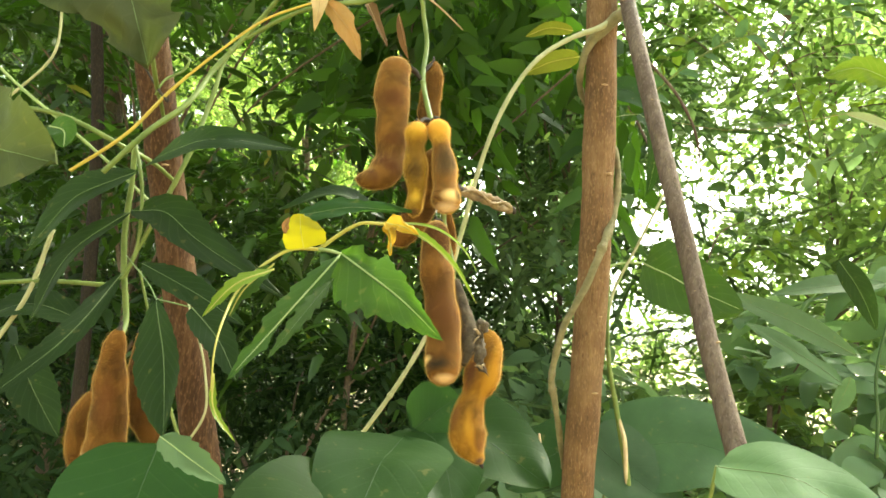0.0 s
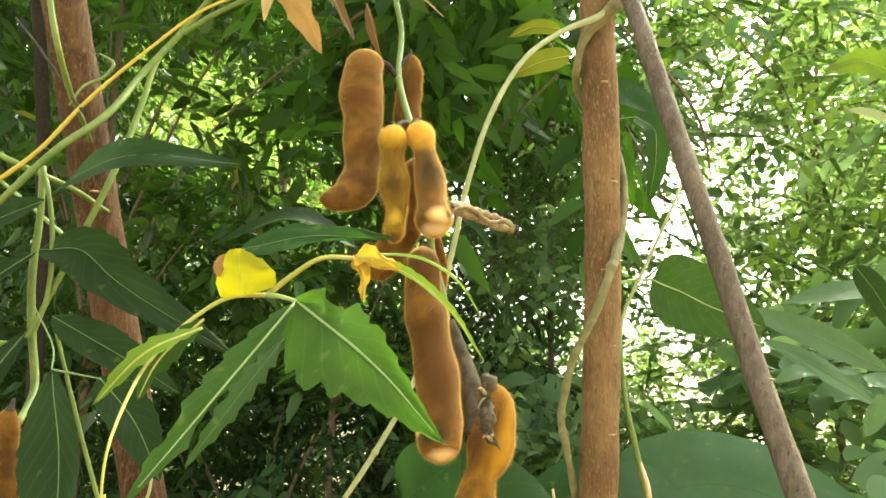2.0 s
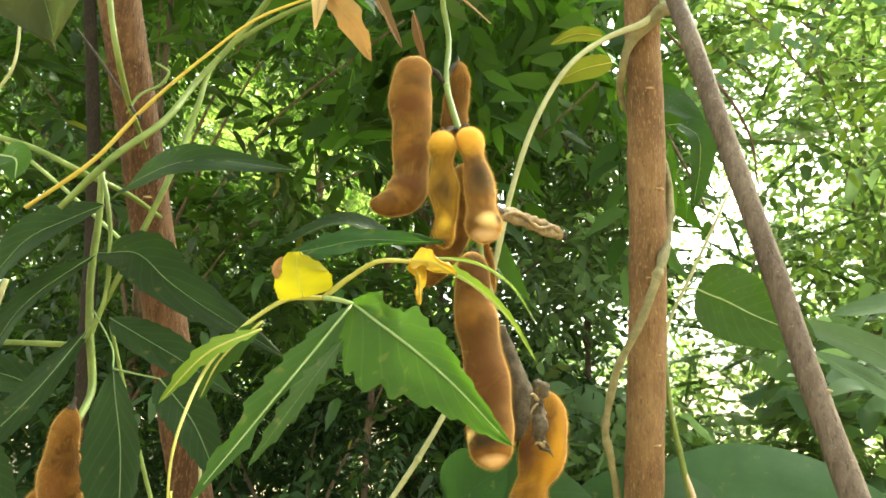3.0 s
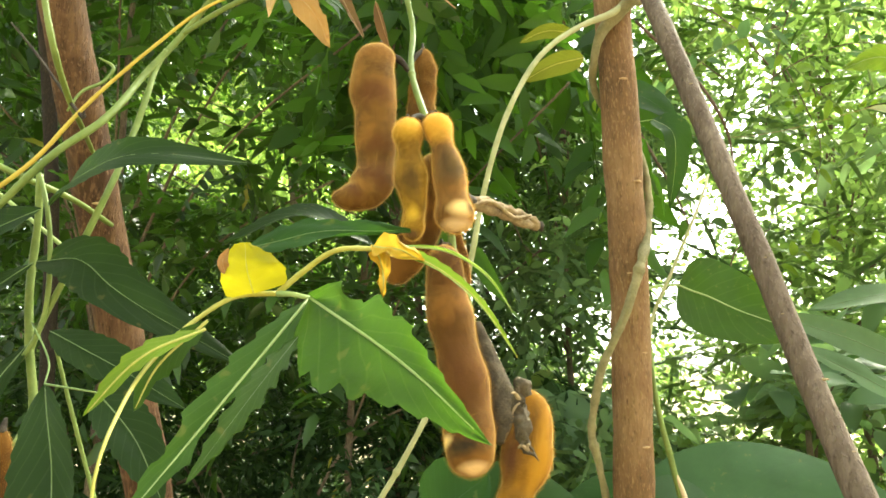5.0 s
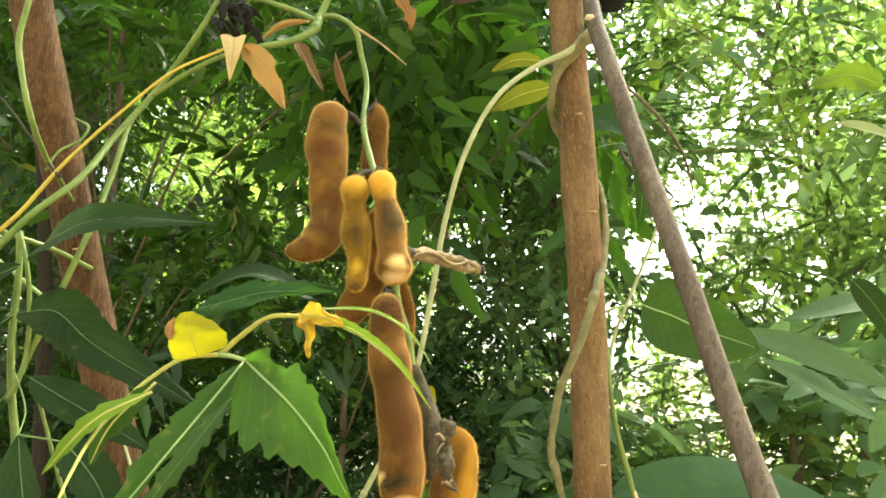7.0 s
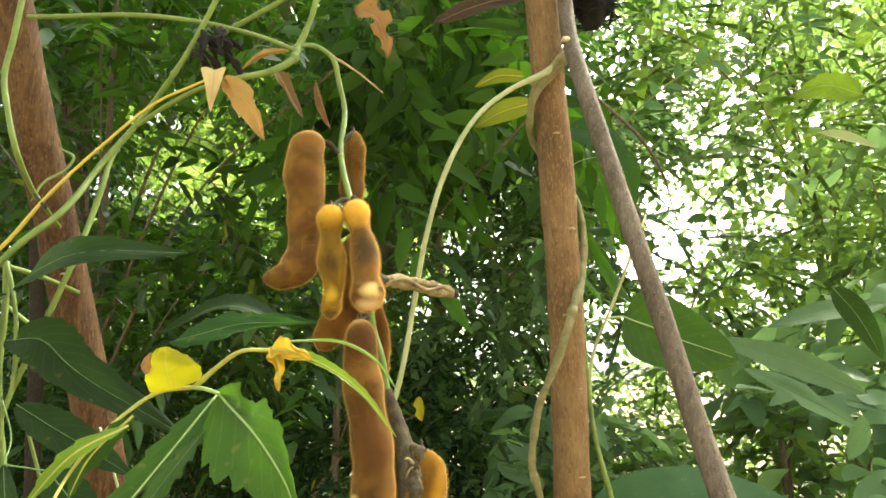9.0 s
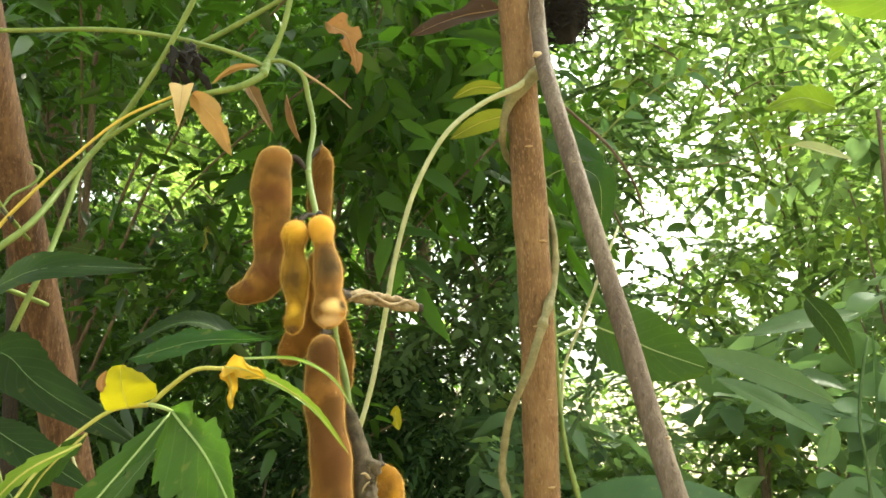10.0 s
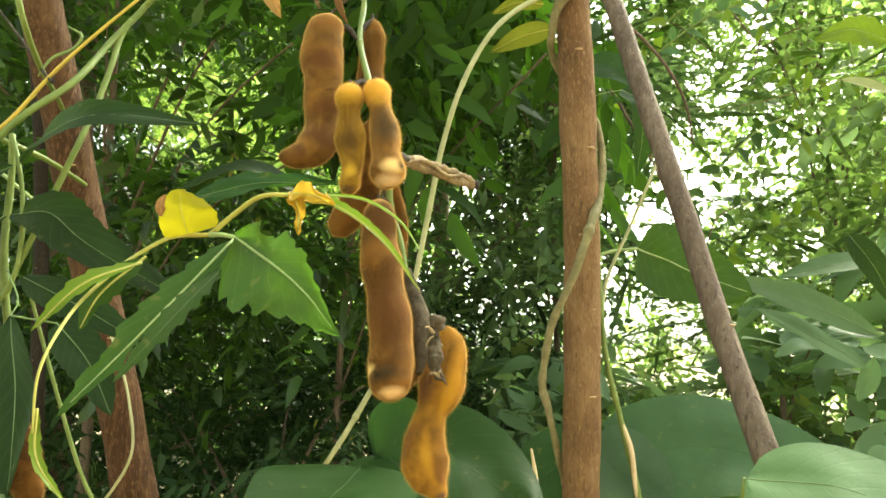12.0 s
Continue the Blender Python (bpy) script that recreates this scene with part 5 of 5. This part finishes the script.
leaf([(0.535, 1.0, 1.65), (0.562, 1.0, 1.61), (0.585, 1.0, 1.555)], 0.035, (-0.3, -0.9, 0.2), M_DARK, "dark green leaf hanging among grey ones", M_RIBG, 0.0005, shape="ovate", seed=71, name="broad_leaf", group=G_BROAD)


# ---- single leafy twigs before the sky ----
def leafy_twig(ctrl, count, size, mat, label, seed, stem=M_STEM, r=0.0016):
    rng = random.Random(seed)
    ob = thing("leafy_twig", ctrl[0], label, "twig", "leafy twigs against the sky")
    tube("twig_stem", ctrl, [r, r * 0.8, r * 0.4], stem, ob, sides=6, n=24, rough=0.15, grain=40)
    P = glide(ctrl, 60)
    for k in range(count):
        i = int(8 + 52 * (k + rng.random() * 0.6) / count)
        i = min(i, 59)
        t = unit(P[min(i + 1, 60)] - P[i - 1])
        out = unit(np.cross(t, (0, -1, 0)) * (-1) ** k + t * rng.uniform(0.3, 1.0) + np.array((0, rng.uniform(-0.6, 0.3), rng.uniform(-0.4, 0.3))))
        L = 0.75 * size * rng.uniform(0.6, 1.15)
        V, F, UV, line = blade([P[i], P[i] + out * L * 0.5, P[i] + out * L + np.array((0, 0, -0.15 * L))], L * 0.5, (rng.uniform(-0.4, 0.4), -0.8, rng.uniform(0, 0.7)), fold=0.25, nl=10, nw=2, seed=seed + k)
        mesh_ob("leaf", V, F, mat, ob, uv=UV)
    return ob


leafy_twig([(0.60, 1.75, 1.66), (0.668, 1.75, 1.712), (0.80, 1.75, 1.795), (0.925, 1.75, 1.852)], 13, 0.055, M_LIME, "bright yellow-green leafy shoot against the sky", 1)
leafy_twig([(0.26, 1.3, 2.03), (0.305, 1.3, 1.965), (0.345, 1.3, 1.888), (0.375, 1.3, 1.825), (0.40, 1.3, 1.75)], 7, 0.045, M_BRIGHT, "dark bare-stemmed twig with a few leaves", 2, M_LIMB, 0.0035)
leafy_twig([(0.735, 1.6, 2.18), (0.765, 1.6, 2.10), (0.79, 1.6, 2.01), (0.77, 1.6, 1.90)], 9, 0.045, M_LIME, "hanging light green leafy twig", 3, M_POLE)
leafy_twig([(0.475, 1.5, 1.62), (0.525, 1.5, 1.70), (0.55, 1.5, 1.76), (0.62, 1.5, 1.80)], 6, 0.04, M_BRIGHT, "thin dark twig with small leaves", 4, M_LIMB, 0.0025)
leafy_twig([(0.52, 1.4, 2.19), (0.595, 1.4, 2.155), (0.685, 1.4, 2.055), (0.76, 1.4, 1.985)], 11, 0.05, M_LIME, "arching leafy twig lit from behind", 5, M_STEM)
leafy_twig([(1.02, 1.5, 1.89), (0.93, 1.5, 1.85), (0.86, 1.5, 1.825)], 8, 0.045, M_LIME, "leafy side twig in bright light", 6)
leafy_twig([(0.06, 1.45, 1.86), (0.105, 1.45, 1.81), (0.13, 1.45, 1.76), (0.165, 1.45, 1.735)], 6, 0.04, M_BRIGHT, "small leafy twig behind the vine", 7, M_LIMB)

twig_rng = random.Random(77)
for k in range(11):
    d, e, y = 0.27 + 0.036 * k, twig_rng.uniform(-0.02, 0.46), twig_rng.uniform(1.25, 1.9)
    p = np.array((d * y, y, 1.53 + e * y))
    way = np.array((twig_rng.uniform(-1, 1), twig_rng.uniform(-0.3, 0.3), twig_rng.uniform(-0.9, 0.9)))
    way *= 0.3 / np.linalg.norm(way)
    sag = np.array((0, 0, 0.03))
    leafy_twig([p - way * 0.5, p - way * 0.15 + sag, p + way * 0.2 + sag, p + way * 0.5], twig_rng.randint(7, 12), 0.05, (M_LIME, M_BRIGHT, M_SAGE)[k % 3],
               ("bright yellow-green leafy twig in the canopy", "green leafy twig in the canopy", "pale green leafy twig in the canopy")[k % 3], 40 + k, M_LIMB if k % 2 else M_STEM, 0.0022)

# ---- foliage behind ----
def leaflet_template(length, width, bend, fold, rng):
    """Folded leaflet along +y with a sickle bend: 8 points, 8 triangles."""
    s = np.array((0.0, 0.25, 0.66, 1.0))
    w = np.array((0.0, 0.5, 0.42, 0.0)) * width
    x = bend * length * s ** 2
    y = length * s
    z = -0.25 * length * s ** 2
    V = [(x[0], y[0], z[0])]
    for i in (1, 2):
        V += [(x[i] - w[i], y[i], z[i] + w[i] * fold), (x[i], y[i], z[i]), (x[i] + w[i], y[i], z[i] + w[i] * fold)]
    V.append((x[3], y[3], z[3]))
    F = [(0, 2, 1), (0, 3, 2), (1, 2, 5), (1, 5, 4), (2, 3, 6), (2, 6, 5), (4, 5, 7), (5, 6, 7)]
    return np.array(V), np.array(F)


def oval_template(length, width, bend, fold, rng):
    """A broad leaf along +y with rounded sides and a drawn-out tip."""
    s = np.linspace(0, 1, 9)
    w = 0.5 * width * (s ** 0.5 * (1 - s) ** 0.75) / 0.43
    x = bend * length * s ** 2
    y = length * s
    z = -0.3 * length * s ** 2 + 0.03 * length * np.sin(s * 7 + rng.uniform(0, 6))
    V, F = [], []
    for i in range(9):
        V += [(x[i] - w[i], y[i], z[i] + w[i] * fold), (x[i] - w[i] * 0.5, y[i], z[i] + w[i] * fold * 0.3), (x[i], y[i], z[i]), (x[i] + w[i] * 0.5, y[i], z[i] + w[i] * fold * 0.3), (x[i] + w[i], y[i], z[i] + w[i] * fold)]
    for i in range(8):
        for j in range(4):
            a = i * 5 + j
            F += [(a, a + 1, a + 6), (a, a + 6, a + 5)]
    return np.array(V), np.array(F)


def turn(rx=0, ry=0, rz=0):
    return np.array(Euler((rx, ry, rz)).to_matrix())


def feather_leaf(rng, pairs=7, length=0.2, size=0.047, width=0.0135):
    """A pinnate leaf along +y, spread flat and drooping at its end."""
    V, F, k = [], [], 0
    for i in range(pairs + 1):
        s = (i + 0.8) / (pairs + 0.8)
        at = np.array((0, length * s, -0.25 * length * s * s))
        for sg in (-1, 1):
            if i == pairs and sg > 0:
                break
            a = sg * rng.uniform(0.75, 1.3) * (0.0 if i == pairs else 1.0)
            v, f = leaflet_template(size * rng.uniform(0.6, 1.15) * (1 - 0.3 * abs(s - 0.5)), width * rng.uniform(0.8, 1.2), 0.2 * -sg, rng.uniform(0.0, 0.5), rng)
            v = v @ turn(rng.uniform(-0.6, 0.25), rng.uniform(-0.6, 0.6), -a).T + at
            V.append(v), F.append(f + k)
            k += len(v)
    r = 0.0011
    ax = np.array([(-r, 0, 0), (r, 0, 0), (0, 0, r), (0, length * 0.5, -0.0625 * length), (0, length, -0.25 * length)])
    V.append(ax), F.append(np.array([(0, 1, 3), (1, 2, 3), (2, 0, 3), (0, 1, 4)]) + k)
    return np.vstack(V), np.vstack(F)


def twig_leaf(rng, count=14, length=0.22, size=0.029, width=0.0175, form=leaflet_template):
    """A leafy twig along +y with small oval leaves on both sides."""
    V, F, k = [], [], 0
    for i in range(count):
        s = (i + 0.5) / count
        at = np.array((0.02 * math.sin(s * 5), length * s, -0.15 * length * s * s))
        a = (-1) ** i * rng.uniform(0.5, 1.3)
        v, f = form(size * rng.uniform(0.6, 1.2), width * rng.uniform(0.8, 1.2), rng.uniform(-0.1, 0.1), rng.uniform(0.0, 0.4), rng)
        v = v @ turn(rng.uniform(-0.6, 0.5), rng.uniform(-0.6, 0.6), a).T + at
        V.append(v), F.append(f + k)
        k += len(v)
    r = 0.0013
    ax = np.array([(-r, 0, 0), (r, 0, 0), (0, 0, 2 * r), (0.01, length * 0.5, -0.04 * length), (0, length, -0.15 * length)])
    V.append(ax), F.append(np.array([(0, 1, 3), (1, 2, 3), (2, 0, 3), (0, 3, 4), (1, 3, 4)]) + k)
    return np.vstack(V), np.vstack(F)


def big_mesh(name, V, F, mat, parent, kind="stuff"):
    org = ORIGIN[parent.name]
    me = bpy.data.meshes.new(name)
    me.vertices.add(len(V))
    me.vertices.foreach_set("co", (V - org).astype(np.float32).ravel())
    me.loops.add(len(F) * 3)
    me.loops.foreach_set("vertex_index", F.astype(np.int32).ravel())
    me.polygons.add(len(F))
    me.polygons.foreach_set("loop_start", np.arange(0, len(F) * 3, 3, dtype=np.int32))
    me.update(calc_edges=True)
    me.validate()
    me.materials.append(mat)
    ob = new(name, me)
    ob.parent = parent
    ORIGIN[ob.name] = org
    return tagged(ob, kind=kind) if kind else ob


def crown_mesh(name, clumps, per, maker, mat, parent, seed, droop=(-1.0, 0.5), scale=(0.8, 1.25), variants=7):
    """Leaves that spring from the ends of the limbs."""
    rng = random.Random(seed)
    forms = [maker(rng) for _ in range(variants)]
    VV, FF, k = [], [], 0
    for c in clumps:
        a0 = rng.uniform(0, 6.28)
        for i in range(per):
            v, f = forms[rng.randrange(variants)]
            m = turn(0, 0, a0 + i * 2.4) @ turn(rng.uniform(*droop), rng.uniform(-0.5, 0.5), 0) * rng.uniform(*scale)
            at = np.asarray(c) + np.array((rng.gauss(0, 0.05), rng.gauss(0, 0.05), rng.gauss(0, 0.05)))
            VV.append(v @ m.T + at)
            FF.append(f + k)
            k += len(v)
    return big_mesh(name, np.vstack(VV), np.vstack(FF), mat, parent)


def tree(name, foot, head, box, count, per, maker, mat, label, seed, keep=lambda p: True, trunk_r=0.05, limbs=14, limb=0.28, **kw):
    """A tree or shrub: tapered trunk, limbs out to the clumps, leaves."""
    rng = random.Random(seed)
    ob = thing(name, foot, label, "tree" if trunk_r > 0.03 else "shrub", "trees of the thicket")
    mid = [f + (h - f) * 0.5 + rng.uniform(-0.12, 0.12) for f, h in zip(foot, head)]
    tube("trunk", [foot, mid, head], [trunk_r, trunk_r * 0.75, trunk_r * 0.3], M_LIMB, ob, sides=12, n=24, rough=0.15, grain=12)
    (x0, x1), (y0, y1), (z0, z1) = box
    clumps = []
    while len(clumps) < count:
        p = (rng.uniform(x0, x1), rng.uniform(y0, y1), rng.uniform(z0, z1))
        if keep(p):
            clumps.append(p)
    spine = glide([foot, mid, head], 20)
    for p in clumps[:limbs]:
        q = spine[min(20, max(3, int(20 * (p[2] - foot[2]) / max(head[2] - foot[2], 0.1) * 0.75)))]
        m = (np.array(p) + q) / 2 + np.array((0, 0, 0.12))
        tube("limb", [q, m, p], [trunk_r * limb, trunk_r * limb * 0.5, 0.002], M_LIMB, ob, sides=7, n=16, rough=0.1, grain=20)
    crown_mesh("crown", clumps, per, maker, mat, ob, seed + 1, **kw)
    return ob


def clear(p):
    """No foliage nearer than the thicket stands; thinner where the sun-tinted leaves show through."""
    d, e = p[0] / p[1], (p[2] - 1.53) / p[1]
    window = ((d + 0.345) / 0.132) ** 2 + ((e - 0.36) / 0.13) ** 2 < 1 or ((d + 0.19) / 0.07) ** 2 + ((e - 0.23) / 0.05) ** 2 < 1
    return p[1] > 1.05 + 0.25 * abs(p[0]) and (not window or (p[0] * 61.3) % 1 < 0.18)


OPENINGS = ((0.39, 0.30, 0.065, 0.05), (0.33, 0.23, 0.06, 0.06), (0.275, 0.155, 0.09, 0.078), (0.205, 0.09, 0.06, 0.042), (0.535, 0.37, 0.04, 0.025), (0.2, 0.5, 0.09, 0.075), (0.30, -0.02, 0.045, 0.025), (0.42, 0.0, 0.035, 0.02))


def right_gap(p):
    """Keeps the ragged openings to the sky nearly free of leaves."""
    d, e = p[0] / p[1], (p[2] - 1.53) / p[1]
    r = min(((d - a) / u) ** 2 + ((e - b) / v) ** 2 for a, b, u, v in OPENINGS)
    r += 0.9 * noise.noise(Vector((d * 14, e * 14, 5)))
    return clear(p) and (r > 1 or (p[0] * 91.7) % 1 < 0.15)


def left_of_gap(p):
    """The dark trees thin out to the open side."""
    d, e = p[0] / p[1], (p[2] - 1.53) / p[1]
    return right_gap(p) and (d < -0.06 or (e > 0.27 and d < 0.16 and (p[0] * 37.9) % 1 < 0.5) or (d < 0.03 and (p[0] * 37.9) % 1 < 0.4) or (e < 0.07 and d < 0.08))


def fine_leaf(r):
    return feather_leaf(r, 8, 0.22, 0.04, 0.011)


def wide_leaf(r):
    return twig_leaf(r, 7, 0.24, 0.085, 0.052, oval_template)


tree("feathery_tree", (-1.3, 2.3, 0), (-1.1, 2.1, 3.9), ((-2.4, 0.2), (1.15, 2.6), (1.35, 3.9)), 250, 10, feather_leaf, M_NEEM, "dense tree with dark green feathery leaves, deepened for shade", 11, left_of_gap, 0.07, 22, 0.1)
tree("feathery_tree", (-0.3, 3.0, 0), (-0.2, 2.8, 3.9), ((-1.6, 0.9), (2.0, 3.6), (1.3, 4.0)), 230, 11, feather_leaf, M_NEEM, "tree with feathery leaves behind the pods, shade in their colour", 12, left_of_gap, 0.06, 22, 0.1)
tree("feathery_tree", (0.38, 2.1, 0), (0.33, 2.0, 3.0), ((0.0, 0.75), (1.4, 2.6), (1.8, 3.4)), 34, 9, feather_leaf, M_NEEM, "slender tree with drooping feathery leaves", 13, lambda p: right_gap(p) and p[0] / p[1] < 0.2 and p[2] - 1.53 > 0.27 * p[1], 0.012, 14)
tree("small_leaved_tree", (1.6, 2.8, 0), (1.5, 2.7, 3.6), ((0.25, 2.9), (1.5, 3.9), (0.3, 3.9)), 760, 9, lambda r: twig_leaf(r, 12, 0.23, 0.035, 0.0195), M_SHRUB, "light green small-leaved tree against the bright sky", 14, right_gap, 0.016, 46, 0.45)
tree("small_leaved_tree", (-0.2, 2.3, 0), (-0.26, 2.2, 2.8), ((-0.2, 1.0), (1.5, 3.0), (0.7, 3.0)), 200, 8, lambda r: twig_leaf(r, 13, 0.22, 0.03, 0.017), M_SPECK, "shaded small-leaved tree pierced by specks of sky", 23, lambda p: -0.06 < p[0] / p[1] < 0.31 and right_gap(p), 0.018, 12)
tree("sunlit_tree", (-1.2, 5.2, 0), (-1.2, 5.1, 4.4), ((-2.8, -0.3), (4.7, 5.8), (1.8, 5.2)), 330, 9, feather_leaf, M_LIT, "yellow-green tree at the back of the thicket, leaf colour brightened for sun", 18, lambda p: True, 0.05, 12, scale=(0.8, 1.2))
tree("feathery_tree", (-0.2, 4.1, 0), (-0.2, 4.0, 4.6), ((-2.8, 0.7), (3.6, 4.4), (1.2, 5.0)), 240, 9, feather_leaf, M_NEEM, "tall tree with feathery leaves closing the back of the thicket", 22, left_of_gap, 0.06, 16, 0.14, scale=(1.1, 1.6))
tree("undergrowth_shrub", (-0.4, 1.6, 0), (-0.4, 1.6, 1.2), ((-2.0, 0.45), (1.1, 3.2), (0.1, 1.6)), 430, 9, fine_leaf, M_UNDER, "low shrub with feathery leaves darkened for shade", 15, lambda p: p[0] / p[1] < 0.06 or p[2] < 1.1, 0.02, 10)
tree("broad_leaved_shrub", (0.7, 1.7, 0), (0.7, 1.6, 1.4), ((0.02, 1.5), (1.15, 2.3), (0.7, 1.52)), 40, 5, wide_leaf, M_HAZE, "low shrub with broad greyish green leaves paled for haze", 19, lambda p: p[0] / p[1] > 0.03, 0.02, 12)

tree("feathery_sapling", (-0.75, 1.35, 0), (-0.6, 1.3, 2.4), ((-0.95, -0.08), (0.95, 1.35), (1.62, 2.35)), 15, 5, lambda r: feather_leaf(r, 7, 0.25, 0.062, 0.0165), M_NEEM, "thin sapling with long drooping feathery leaves", 17, lambda p: p[1] > 0.95 + 0.1 * abs(p[0]) and not -0.4 < p[0] / p[1] < -0.2, 0.014, 10)

def hanging_leaf(r):
    return feather_leaf(r, 5, 0.22, 0.085, 0.023)


tree("broad_leaved_tree", (-0.14, 1.75, 0), (-0.1, 1.6, 2.6), ((-0.2, 0.32), (1.0, 1.6), (1.65, 2.35)), 16, 4, hanging_leaf, M_HANG, "young tree with broad leaves, darkened for shade, hanging behind the pods", 31,
     lambda p: -0.1 < p[0] / p[1] < 0.17 and p[2] - 1.53 > 0.36 * p[1], 0.01, 7, droop=(-1.7, -0.6))
tree("broad_leaved_shrub", (1.05, 1.6, 0), (1.0, 1.5, 2.1), ((0.6, 1.3), (1.1, 1.7), (1.3, 2.2)), 9, 4, wide_leaf, M_HAZE, "shrub with long green leaves beside the bright clearing", 32,
     lambda p: 0.58 < p[0] / p[1] < 0.8 and -0.15 < (p[2] - 1.53) / p[1] < 0.33, 0.014, 12, droop=(-1.3, 0.1))

tree("undergrowth_shrub", (-0.5, 4.0, 0), (-0.5, 4.0, 1.0), ((-2.8, 1.2), (3.2, 5.0), (0.1, 1.3)), 260, 8, fine_leaf, M_UNDER, "low bushes behind the thicket, leaves darkened for shade", 33, lambda p: True, 0.02, 8, scale=(1.3, 2.0))
leaf([(0.80, 0.95, 2.06), (0.71, 0.96, 2.058), (0.605, 0.98, 2.066)], 0.08, (0, -1, -0.1), M_LIME, "large light-filled green leaf high in the clearing", M_RIB, stalk=[(1.0, 1.6, 2.45), (0.88, 1.2, 2.2)], shape="broad", seed=81, name="broad_leaf", group=G_BROAD)
leaf([(0.60, 1.1, 1.897), (0.641, 1.1, 1.886), (0.687, 1.1, 1.868)], 0.026, (0.1, -0.8, 0.4), M_STRAW, "pale withered leaf caught on a twig", M_RIBD, 0.0004, stalk=[(0.45, 1.5, 2.0), (0.52, 1.2, 1.9)], shape="lance", fold=0.3, seed=82, name="dry_leaf", group=G_DRY)

# trees round about, and an unseen crown added overhead for shade
far = tree("far_tree", (-5, 8, 0), (-4.8, 8, 7.5), ((-8, -2), (6.4, 9.8), (1.0, 9)), 330, 7, lambda r: feather_leaf(r, 5, 0.5, 0.15, 0.085), M_FAR, "tall leafy tree behind the thicket", 21, lambda p: True, 0.16, 14, scale=(0.9, 1.5))
for x, y, a in ((-11, 5, 0.4), (-2.2, 13, 1.3), (9.5, 12, 2.2), (-9, -5, 3.4), (0, -10, 4.1), (9, -7, 5.2), (13, 2, 0.9)):
    copy_thing(far, pose(x, y, 0, 0, 0, math.degrees(a)))
tree("feathery_tree", (-1.6, 0.2, 0), (-1.3, 0.2, 3.2), ((-2.4, 0.1), (-1.0, 1.2), (2.7, 4.0)), 90, 10, feather_leaf, M_NEEM, "unseen tree with a feathery crown, added overhead for shade", 16, lambda p: True, 0.06, 14)
